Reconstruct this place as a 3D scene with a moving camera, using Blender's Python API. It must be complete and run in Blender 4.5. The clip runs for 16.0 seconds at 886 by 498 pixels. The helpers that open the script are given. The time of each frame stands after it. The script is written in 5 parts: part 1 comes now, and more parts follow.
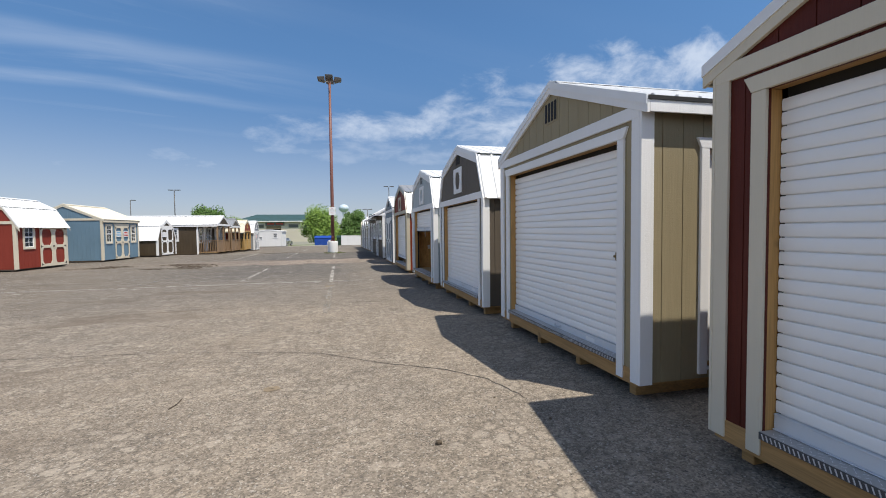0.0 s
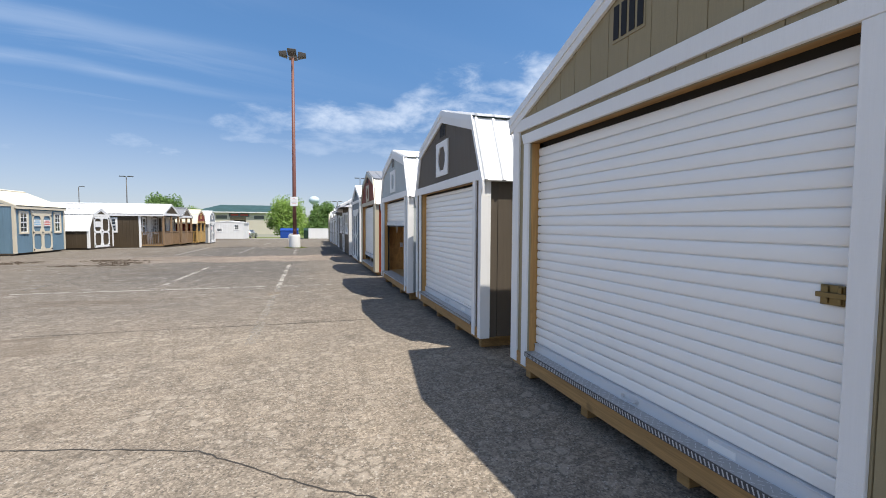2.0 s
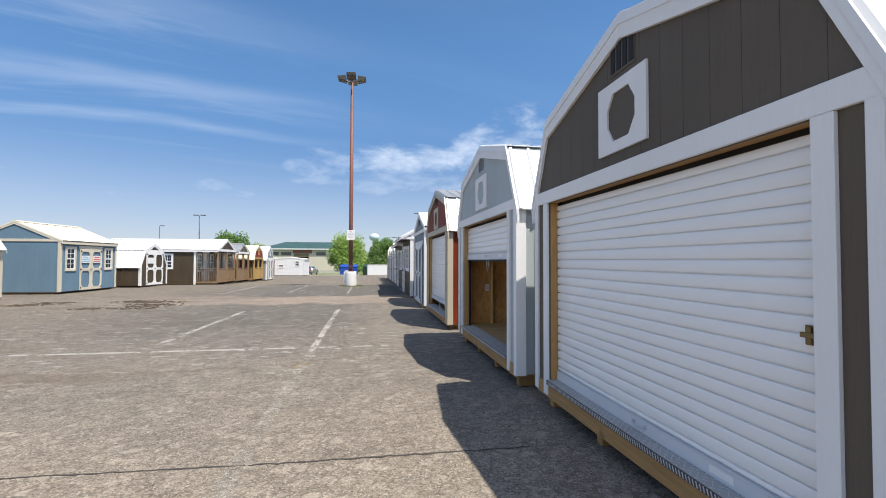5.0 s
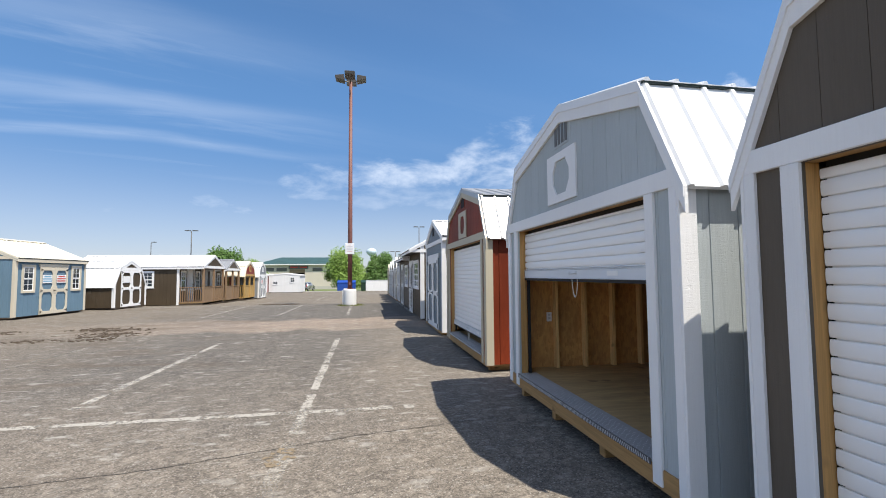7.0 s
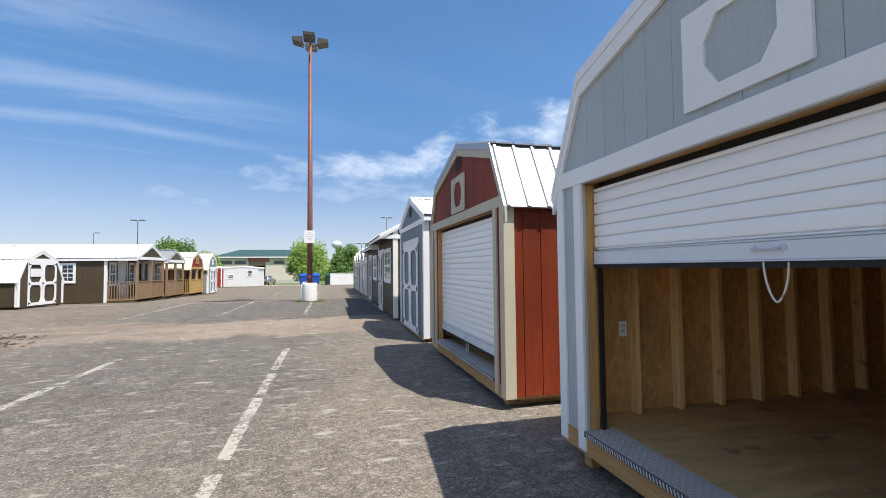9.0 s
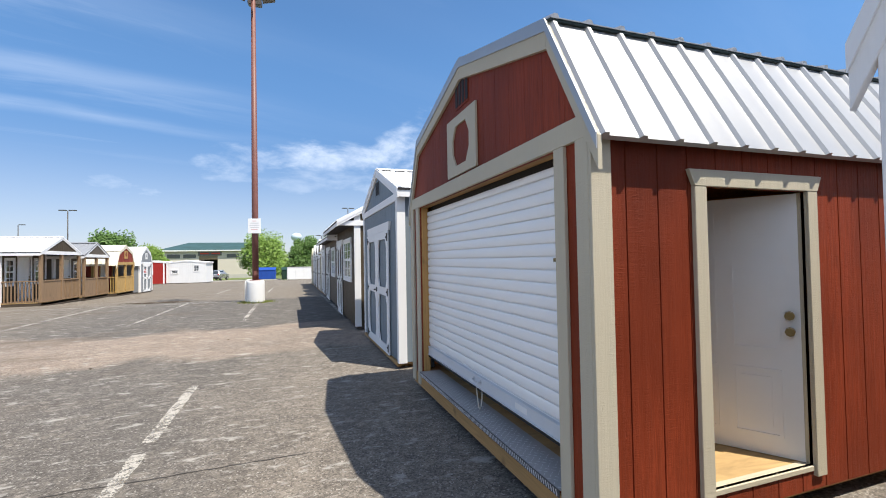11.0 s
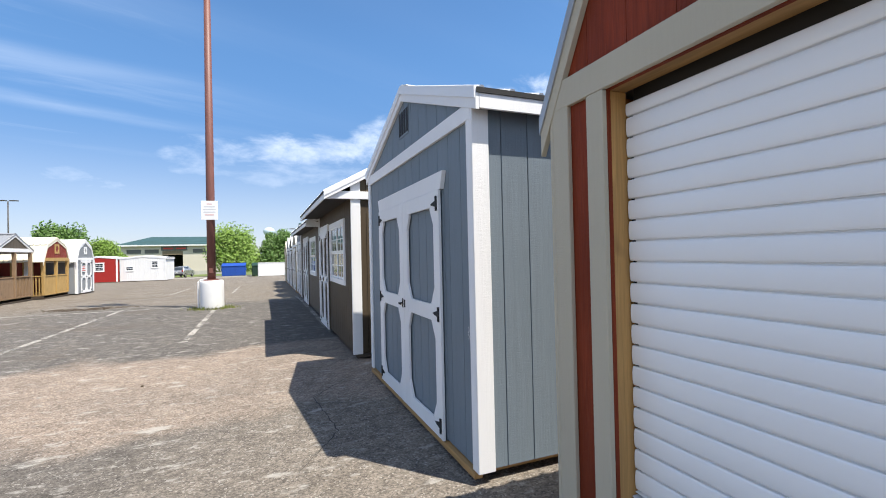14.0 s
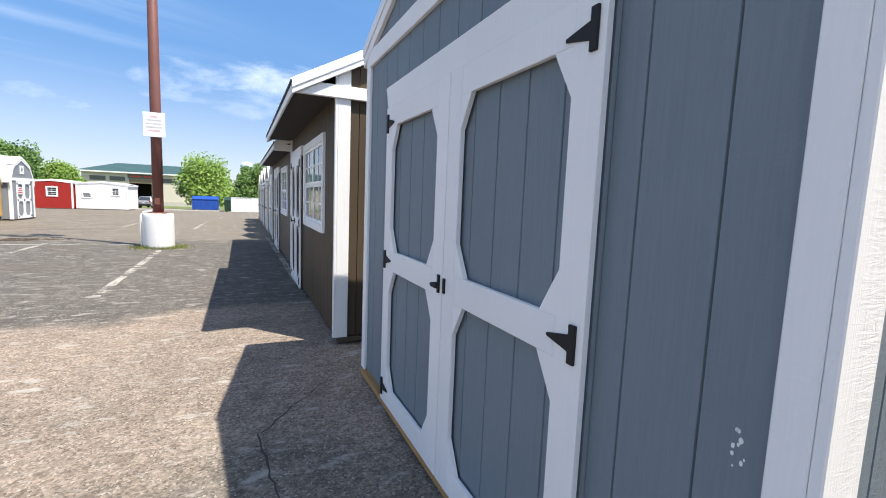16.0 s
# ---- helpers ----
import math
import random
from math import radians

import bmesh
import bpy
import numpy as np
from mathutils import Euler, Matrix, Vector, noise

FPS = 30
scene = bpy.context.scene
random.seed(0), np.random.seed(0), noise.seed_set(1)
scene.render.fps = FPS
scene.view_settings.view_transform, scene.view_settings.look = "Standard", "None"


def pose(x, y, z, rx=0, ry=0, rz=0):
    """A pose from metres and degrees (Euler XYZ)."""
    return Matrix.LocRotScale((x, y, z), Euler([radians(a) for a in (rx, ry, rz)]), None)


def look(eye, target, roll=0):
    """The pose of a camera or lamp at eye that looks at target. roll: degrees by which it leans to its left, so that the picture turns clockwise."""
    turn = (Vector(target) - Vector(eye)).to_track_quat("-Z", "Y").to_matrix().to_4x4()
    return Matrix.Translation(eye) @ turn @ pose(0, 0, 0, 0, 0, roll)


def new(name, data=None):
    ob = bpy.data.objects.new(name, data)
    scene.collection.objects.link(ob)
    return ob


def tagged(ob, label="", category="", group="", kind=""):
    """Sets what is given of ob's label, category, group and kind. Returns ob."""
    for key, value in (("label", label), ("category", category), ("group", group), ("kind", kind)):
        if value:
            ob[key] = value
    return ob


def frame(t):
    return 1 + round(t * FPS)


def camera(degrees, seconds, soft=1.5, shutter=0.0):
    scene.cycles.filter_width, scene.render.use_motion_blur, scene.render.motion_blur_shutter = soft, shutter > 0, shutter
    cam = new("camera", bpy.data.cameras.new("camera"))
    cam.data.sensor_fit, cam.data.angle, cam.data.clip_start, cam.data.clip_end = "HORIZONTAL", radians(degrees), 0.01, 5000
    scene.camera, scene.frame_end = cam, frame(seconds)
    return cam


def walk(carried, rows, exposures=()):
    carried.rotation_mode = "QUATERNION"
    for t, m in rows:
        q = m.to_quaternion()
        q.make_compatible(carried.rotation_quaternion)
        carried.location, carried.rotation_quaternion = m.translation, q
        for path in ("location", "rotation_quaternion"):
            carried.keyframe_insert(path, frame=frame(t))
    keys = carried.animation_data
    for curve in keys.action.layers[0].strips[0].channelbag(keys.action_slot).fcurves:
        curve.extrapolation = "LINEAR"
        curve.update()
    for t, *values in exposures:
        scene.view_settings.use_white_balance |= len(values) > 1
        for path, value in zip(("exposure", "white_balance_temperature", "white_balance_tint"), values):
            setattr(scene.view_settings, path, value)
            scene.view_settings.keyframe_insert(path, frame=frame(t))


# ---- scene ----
cam = camera(90.41, 16.0, 1.0)
# seconds, x, y, z, yaw, pitch, roll
ROWS = [
    (0.0, 0.037, 0.009, 1.483, -13.44, -2.43, 0.67),
    (0.5, 0.088, 0.569, 1.452, -14.87, -2.35, 0.37),
    (1.0, 0.228, 1.219, 1.442, -16.36, -3.99, 0.39),
    (1.5, 0.346, 1.840, 1.486, -16.66, -9.47, -0.82),
    (2.0, 0.511, 2.355, 1.501, -17.01, -3.15, -0.32),
    (2.5, 0.640, 2.940, 1.498, -14.91, -2.05, -0.12),
    (3.0, 0.678, 3.524, 1.478, -14.07, -0.70, -0.20),
    (3.5, 0.716, 4.128, 1.499, -9.89, 0.33, -0.15),
    (4.0, 0.690, 4.747, 1.477, -9.66, 0.79, -0.13),
    (4.5, 0.721, 5.354, 1.453, -9.58, 1.07, -0.20),
    (7.0, 0.490, 8.376, 1.527, -9.96, 3.35, 0.45),
    (7.5, 0.435, 9.004, 1.537, -10.25, 3.25, 0.73),
    (8.0, 0.486, 9.653, 1.509, -10.84, 2.97, 0.64),
    (8.5, 0.529, 10.261, 1.492, -13.06, 2.36, 0.76),
    (9.0, 0.619, 10.829, 1.465, -14.28, 2.41, 0.58),
    (11.5, 1.010, 13.928, 1.523, -19.80, 1.23, 0.80),
    (12.0, 1.021, 14.527, 1.512, -20.07, 1.60, 0.49),
    (12.5, 1.090, 15.126, 1.497, -19.82, 1.15, 0.47),
    (13.0, 1.078, 15.691, 1.492, -19.22, 0.62, 0.68),
    (13.5, 1.101, 16.209, 1.486, -19.63, 0.48, 0.69),
    (14.0, 1.139, 16.783, 1.488, -22.19, 0.53, 1.27),
    (14.5, 1.217, 17.364, 1.480, -28.42, -0.03, 1.71),
    (15.0, 1.300, 17.881, 1.461, -22.44, -1.69, 1.27),
    (15.5, 1.373, 18.415, 1.435, -23.76, -4.68, 0.09),
    (16.0, 1.520, 18.952, 1.409, -24.50, -6.27, -2.30),
]
# seconds and stops: the clip brightens as it turns to the shaded fronts
EXPOSURES = [(0.0, 0.23), (2.0, 0.49), (4.5, 0.53), (7.0, 0.56), (8.5, 0.55), (9.2, 0.65), (11.5, 0.73), (12.5, 0.79), (14.0, 0.82), (15.0, 0.79), (16.0, 0.93)]
walk(cam, [(t, pose(x, y, z, 90 + pitch, roll, yaw)) for t, x, y, z, yaw, pitch, roll in ROWS], EXPOSURES)

# ---- daylight ----
SUN_DROP = Vector((-0.325, 0.373, -1.0)).normalized()   # the way the sunlight falls
sun = new("sun", bpy.data.lights.new("sun", "SUN"))
sun.data.energy, sun.data.angle, sun.data.color = 4.55, radians(0.53), (1.0, 0.93, 0.82)
sun.matrix_world = look((0, 0, 60), Vector((0, 0, 60)) + SUN_DROP)

world = bpy.data.worlds.new("sky")
scene.world = world
world.use_nodes = True
wn, wl = world.node_tree.nodes, world.node_tree.links
wn.clear()


def wnode(kind, **sets):
    n = wn.new(kind)
    for key, value in sets.items():
        n.inputs[key.replace("_", " ")].default_value = value
    return n


def wmath(op, a, b=None, clamp=False):
    n = wn.new("ShaderNodeMath")
    n.operation, n.use_clamp = op, clamp
    for i, v in enumerate((a, b)):
        if v is None:
            continue
        if isinstance(v, (int, float)):
            n.inputs[i].default_value = v
        else:
            wl.new(v, n.inputs[i])
    return n.outputs[0]


def wramp(value, low, high, to_low=0.0, to_high=1.0):
    n = wn.new("ShaderNodeMapRange")
    n.interpolation_type = "SMOOTHSTEP"
    wl.new(value, n.inputs[0])
    for i, v in enumerate((low, high, to_low, to_high)):
        n.inputs[i + 1].default_value = v
    return n.outputs[0]


sky = wn.new("ShaderNodeTexSky")
sky.sky_type, sky.sun_disc = "NISHITA", False
sky.sun_elevation, sky.sun_rotation = radians(63), radians(140)
sky.air_density, sky.dust_density, sky.ozone_density = 1.0, 0.2, 2.5
coord = wn.new("ShaderNodeTexCoord")
split = wn.new("ShaderNodeSeparateXYZ")
wl.new(coord.outputs["Generated"], split.inputs[0])
up = wmath("MAXIMUM", split.outputs[2], 0.0)
deep = wmath("ADD", up, 0.10)
flat_x, flat_y = wmath("DIVIDE", split.outputs[0], deep), wmath("DIVIDE", split.outputs[1], deep)


def cloud(scale_x, scale_y, shift, detail, rough, warp):
    c = wn.new("ShaderNodeCombineXYZ")
    wl.new(wmath("ADD", wmath("MULTIPLY", flat_x, scale_x), wmath("MULTIPLY", flat_y, scale_x * 0.30)), c.inputs[0])
    wl.new(wmath("ADD", wmath("MULTIPLY", flat_y, scale_y), wmath("MULTIPLY", flat_x, scale_y * -0.30)), c.inputs[1])
    c.inputs[2].default_value = shift
    n = wnode("ShaderNodeTexNoise", Scale=1.0, Detail=detail, Roughness=rough, Distortion=warp)
    wl.new(c.outputs[0], n.inputs["Vector"])
    return n.outputs[0]


# long thin streaks to the west, and a bank of small cumulus ahead
west = wramp(flat_x, 0.2, -1.0, 0.10, 1.0)
slant = wmath("SUBTRACT", flat_y, wmath("MULTIPLY", flat_x, 0.30))
wisp = cloud(0.45, 2.6, 3.7, 8, 0.6, 0.6)
bent = wmath("ADD", slant, wmath("MULTIPLY", wmath("SUBTRACT", cloud(0.6, 0.9, 8.1, 3, 0.5, 0.2), 0.5), 0.55))
streaks = wmath("MULTIPLY", wramp(wisp, 0.47, 0.70), wmath("MULTIPLY", west, 0.17))
for middle, wide, full in ((2.32, 0.17, 0.19), (2.80, 0.15, 0.25), (1.72, 0.22, 0.12), (1.25, 0.20, 0.09), (3.5, 0.3, 0.10)):
    away = wmath("ABSOLUTE", wmath("SUBTRACT", bent, middle))
    lane = wmath("MULTIPLY", wramp(away, wide, 0.0), wmath("MULTIPLY", west, full))
    streaks = wmath("MAXIMUM", streaks, wmath("MULTIPLY", lane, wramp(wisp, 0.30, 0.62, 0.25, 1.0)))
streaks = wmath("MULTIPLY", streaks, wramp(up, 0.10, 0.22))
az = wmath("DIVIDE", split.outputs[0], wmath("MAXIMUM", split.outputs[1], 0.05))


def billow(scale_x, scale_y, shift):
    c = wn.new("ShaderNodeCombineXYZ")
    wl.new(wmath("MULTIPLY", az, scale_x), c.inputs[0])
    wl.new(wmath("MULTIPLY", up, scale_y), c.inputs[1])
    c.inputs[2].default_value = shift
    n = wnode("ShaderNodeTexNoise", Scale=1.0, Detail=8.0, Roughness=0.60, Distortion=0.25)
    wl.new(c.outputs[0], n.inputs["Vector"])
    return n.outputs[0]


lumps = billow(8.5, 21.0, 1.7)
puffs = None
# azimuth, height, half widths and density of each cloud
for a, u, ra, ru, full in ((0.13, 0.226, 0.17, 0.032, 0.66), (0.38, 0.236, 0.26, 0.042, 0.66), (-0.10, 0.204, 0.085, 0.030, 0.46), (-0.285, 0.142, 0.095, 0.018, 0.36), (0.74, 0.298, 0.34, 0.048, 0.66),
                           (0.16, 0.175, 0.34, 0.028, 0.30), (-0.52, 0.118, 0.16, 0.014, 0.30), (0.9, 0.22, 0.40, 0.040, 0.55), (-0.9, 0.15, 0.20, 0.016, 0.35)):
    p, q = wmath("DIVIDE", wmath("SUBTRACT", az, a), ra), wmath("DIVIDE", wmath("SUBTRACT", up, u), ru)
    r2 = wmath("ADD", wmath("MULTIPLY", p, p), wmath("MULTIPLY", q, q))
    body = wmath("ADD", wmath("SUBTRACT", 1.0, wmath("MULTIPLY", r2, 0.55)), wmath("MULTIPLY", wmath("SUBTRACT", lumps, 0.5), 3.9))
    one = wmath("MULTIPLY", wramp(body, 0.05, 1.70), full)
    puffs = one if puffs is None else wmath("MAXIMUM", puffs, one)
puffs = wmath("MULTIPLY", puffs, wramp(split.outputs[1], -0.1, 0.3))
haze = wmath("MULTIPLY", wramp(up, 0.26, 0.0), 0.30)
# an unseen bright cloud sheet, added over south and zenith to lighten the shade
unseen_fill = wmath("MULTIPLY", wmath("MULTIPLY", wramp(split.outputs[1], 0.30, -0.15), wramp(up, 0.02, 0.25)), wramp(wisp, 0.25, 0.65, 0.22, 0.48))
cover = wmath("MAXIMUM", wmath("MAXIMUM", wmath("MAXIMUM", streaks, unseen_fill), puffs), haze, clamp=True)
mix = wn.new("ShaderNodeMix")
mix.data_type = "RGBA"
wl.new(cover, mix.inputs[0])
tint = wn.new("ShaderNodeMix")
tint.data_type, tint.blend_type = "RGBA", "MULTIPLY"
tint.inputs[0].default_value = 1.0
wl.new(sky.outputs[0], tint.inputs[6])
low_tint = wn.new("ShaderNodeMix")
low_tint.data_type = "RGBA"
wl.new(wramp(up, 0.0, 0.45), low_tint.inputs[0])
low_tint.inputs[6].default_value, low_tint.inputs[7].default_value = (0.372, 0.392, 0.510, 1), (0.575, 0.79, 0.925, 1)
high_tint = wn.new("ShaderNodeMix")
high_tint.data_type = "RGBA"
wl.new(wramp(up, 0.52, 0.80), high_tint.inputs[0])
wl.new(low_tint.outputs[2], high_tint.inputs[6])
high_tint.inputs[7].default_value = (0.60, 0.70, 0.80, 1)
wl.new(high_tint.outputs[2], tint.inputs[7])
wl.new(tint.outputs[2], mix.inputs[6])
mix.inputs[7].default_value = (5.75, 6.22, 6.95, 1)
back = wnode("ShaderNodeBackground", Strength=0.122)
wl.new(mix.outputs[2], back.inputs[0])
wl.new(back.outputs[0], wn.new("ShaderNodeOutputWorld").inputs[0])

# ---- materials ----


def material(name):
    m = bpy.data.materials.new(name)
    m.use_nodes = True
    return m, m.node_tree.nodes, m.node_tree.links, m.node_tree.nodes["Principled BSDF"]


def noise_of(nodes, links, where, scale, detail=4.0, rough=0.55, stretch=(1, 1, 1), warp=0.0):
    mp = nodes.new("ShaderNodeMapping")
    mp.inputs["Scale"].default_value = stretch
    links.new(where, mp.inputs[0])
    n = nodes.new("ShaderNodeTexNoise")
    n.inputs["Scale"].default_value, n.inputs["Detail"].default_value = scale, detail
    n.inputs["Roughness"].default_value, n.inputs["Distortion"].default_value = rough, warp
    links.new(mp.outputs[0], n.inputs["Vector"])
    return n.outputs[0]


def span(nodes, links, value, low, high, to_low=0.0, to_high=1.0):
    n = nodes.new("ShaderNodeMapRange")
    links.new(value, n.inputs[0])
    for i, v in enumerate((low, high, to_low, to_high)):
        n.inputs[i + 1].default_value = v
    return n.outputs[0]


def blend(nodes, links, factor, a, b, mode="MIX"):
    n = nodes.new("ShaderNodeMix")
    n.data_type, n.blend_type = "RGBA", mode
    for i, v in ((0, factor), (6, a), (7, b)):
        if isinstance(v, (int, float)):
            n.inputs[i].default_value = v
        elif isinstance(v, tuple):
            n.inputs[i].default_value = (*v, 1) if len(v) == 3 else v
        else:
            links.new(v, n.inputs[i])
    return n.outputs[2]


def bump_of(nodes, links, bsdf, height, strength, distance):
    b = nodes.new("ShaderNodeBump")
    b.inputs["Strength"].default_value, b.inputs["Distance"].default_value = strength, distance
    links.new(height, b.inputs["Height"])
    links.new(b.outputs[0], bsdf.inputs["Normal"])


def shade(c, k):
    return tuple(min(1.0, v * k) for v in c)


def wood_paint(name, colour, rough=0.55, vary=0.14, grain=1.0, streak=0.0, tone=0.22):
    """Paint or stain over embossed wood siding and trim: grain runs up the boards."""
    m, nodes, links, bsdf = material(name)
    at = nodes.new("ShaderNodeTexCoord").outputs["Object"]
    fine = noise_of(nodes, links, at, 1.0, 6, 0.6, (70, 70, 3.2), 1.5)
    broad = noise_of(nodes, links, at, 1.3, 3, 0.5, (1, 1, 0.5))
    rand = nodes.new("ShaderNodeObjectInfo").outputs["Random"]
    base = blend(nodes, links, span(nodes, links, broad, 0.3, 0.7), shade(colour, 1 - vary), shade(colour, 1 + vary * 0.6))
    base = blend(nodes, links, span(nodes, links, fine, 0.35, 0.7, 0.0, tone + streak), base, shade(colour, 0.55))
    base = blend(nodes, links, span(nodes, links, rand, 0, 1, 0.0, 0.10), base, shade(colour, 0.6))
    links.new(base, bsdf.inputs["Base Color"])
    bsdf.inputs["Roughness"].default_value = rough
    bsdf.inputs["Specular IOR Level"].default_value = 0.18
    ripple = noise_of(nodes, links, at, 1.0, 5, 0.6, (9, 9, 62), 1.8)
    lanes = noise_of(nodes, links, at, 1.0, 2, 0.5, (16, 16, 1.1))
    pits = noise_of(nodes, links, at, 1.0, 2, 0.5, (38, 38, 15), 0.6)
    tall = nodes.new("ShaderNodeMath")
    tall.operation = "MULTIPLY_ADD"
    links.new(ripple, tall.inputs[0])
    links.new(span(nodes, links, lanes, 0.38, 0.62, 0.35, 1.7), tall.inputs[1])
    links.new(fine, tall.inputs[2])
    deep_pits = nodes.new("ShaderNodeMath")
    deep_pits.operation = "SUBTRACT"
    links.new(tall.outputs[0], deep_pits.inputs[0])
    links.new(span(nodes, links, pits, 0.71, 0.78, 0.0, 1.5), deep_pits.inputs[1])
    bump_of(nodes, links, bsdf, deep_pits.outputs[0], 0.30 * grain, 0.0050)
    return m


def raw_wood(name, colour, along=(1, 1, 1)):
    """Bare sawn lumber with knots."""
    m, nodes, links, bsdf = material(name)
    at = nodes.new("ShaderNodeTexCoord").outputs["Object"]
    grain = noise_of(nodes, links, at, 1.0, 5, 0.6, along, 0.8)
    knots = noise_of(nodes, links, at, 5.0, 1, 0.4)
    broad = noise_of(nodes, links, at, 1.2, 3)
    base = blend(nodes, links, span(nodes, links, grain, 0.3, 0.7), shade(colour, 0.66), shade(colour, 1.15))
    base = blend(nodes, links, span(nodes, links, knots, 0.70, 0.78, 0.0, 0.75), base, shade(colour, 0.3))
    base = blend(nodes, links, span(nodes, links, broad, 0.35, 0.7, 0.0, 0.35), base, shade(colour, 0.7))
    links.new(base, bsdf.inputs["Base Color"])
    bsdf.inputs["Roughness"].default_value = 0.75
    bump_of(nodes, links, bsdf, grain, 0.3, 0.003)
    return m


def sheet_metal(name, colour, rough=0.32, metal=0.0, dirt=0.12, scale=1.5):
    """Painted or bare sheet steel, lightly soiled."""
    m, nodes, links, bsdf = material(name)
    place = nodes.new("ShaderNodeVectorMath")
    links.new(nodes.new("ShaderNodeTexCoord").outputs["Object"], place.inputs[0])
    links.new(nodes.new("ShaderNodeObjectInfo").outputs["Location"], place.inputs[1])
    at = place.outputs[0]
    soil = noise_of(nodes, links, at, scale, 6, 0.62, (1, 1, 0.6))
    fine = noise_of(nodes, links, at, 40.0, 3)
    base = blend(nodes, links, span(nodes, links, soil, 0.45, 0.8, 0.0, dirt * 2), colour, shade(colour, 0.6))
    links.new(base, bsdf.inputs["Base Color"])
    links.new(span(nodes, links, soil, 0.3, 0.8, rough * 0.85, rough * 1.35), bsdf.inputs["Roughness"])
    bsdf.inputs["Metallic"].default_value = metal
    bump_of(nodes, links, bsdf, fine, 0.05, 0.002)
    return m


def plain(name, colour, rough=0.5, metal=0.0, vary=0.1, scale=6.0):
    m, nodes, links, bsdf = material(name)
    at = nodes.new("ShaderNodeTexCoord").outputs["Object"]
    n = noise_of(nodes, links, at, scale, 5)
    links.new(blend(nodes, links, n, shade(colour, 1 - vary), shade(colour, 1 + vary)), bsdf.inputs["Base Color"])
    bsdf.inputs["Roughness"].default_value, bsdf.inputs["Metallic"].default_value = rough, metal
    return m


def glass(name, colour=(0.03, 0.04, 0.05)):
    m, nodes, links, bsdf = material(name)
    bsdf.inputs["Base Color"].default_value = (*colour, 1)
    bsdf.inputs["Roughness"].default_value = 0.06
    bsdf.inputs["Specular IOR Level"].default_value = 0.9
    return m


def strand_board(name):
    """OSB: flat flakes of several browns."""
    m, nodes, links, bsdf = material(name)
    at = nodes.new("ShaderNodeTexCoord").outputs["Object"]
    v = nodes.new("ShaderNodeTexVoronoi")
    v.inputs["Scale"].default_value, v.inputs["Randomness"].default_value = 30.0, 1.0
    flat = nodes.new("ShaderNodeMapping")
    flat.inputs["Scale"].default_value, flat.inputs["Rotation"].default_value = (1.6, 1.0, 0.55), (0.2, 0.5, 0.3)
    links.new(at, flat.inputs[0])
    links.new(flat.outputs[0], v.inputs["Vector"])
    sep = nodes.new("ShaderNodeSeparateColor")
    links.new(v.outputs["Color"], sep.inputs[0])
    soil = noise_of(nodes, links, at, 2.0, 4)
    base = blend(nodes, links, span(nodes, links, sep.outputs[0], 0.0, 1.0, 0.2, 0.85), (0.46, 0.22, 0.065), (0.74, 0.41, 0.14))
    base = blend(nodes, links, span(nodes, links, soil, 0.4, 0.75, 0.0, 0.4), base, (0.24, 0.13, 0.05))
    links.new(base, bsdf.inputs["Base Color"])
    bsdf.inputs["Roughness"].default_value = 0.8
    bump_of(nodes, links, bsdf, sep.outputs[1], 0.25, 0.002)
    return m


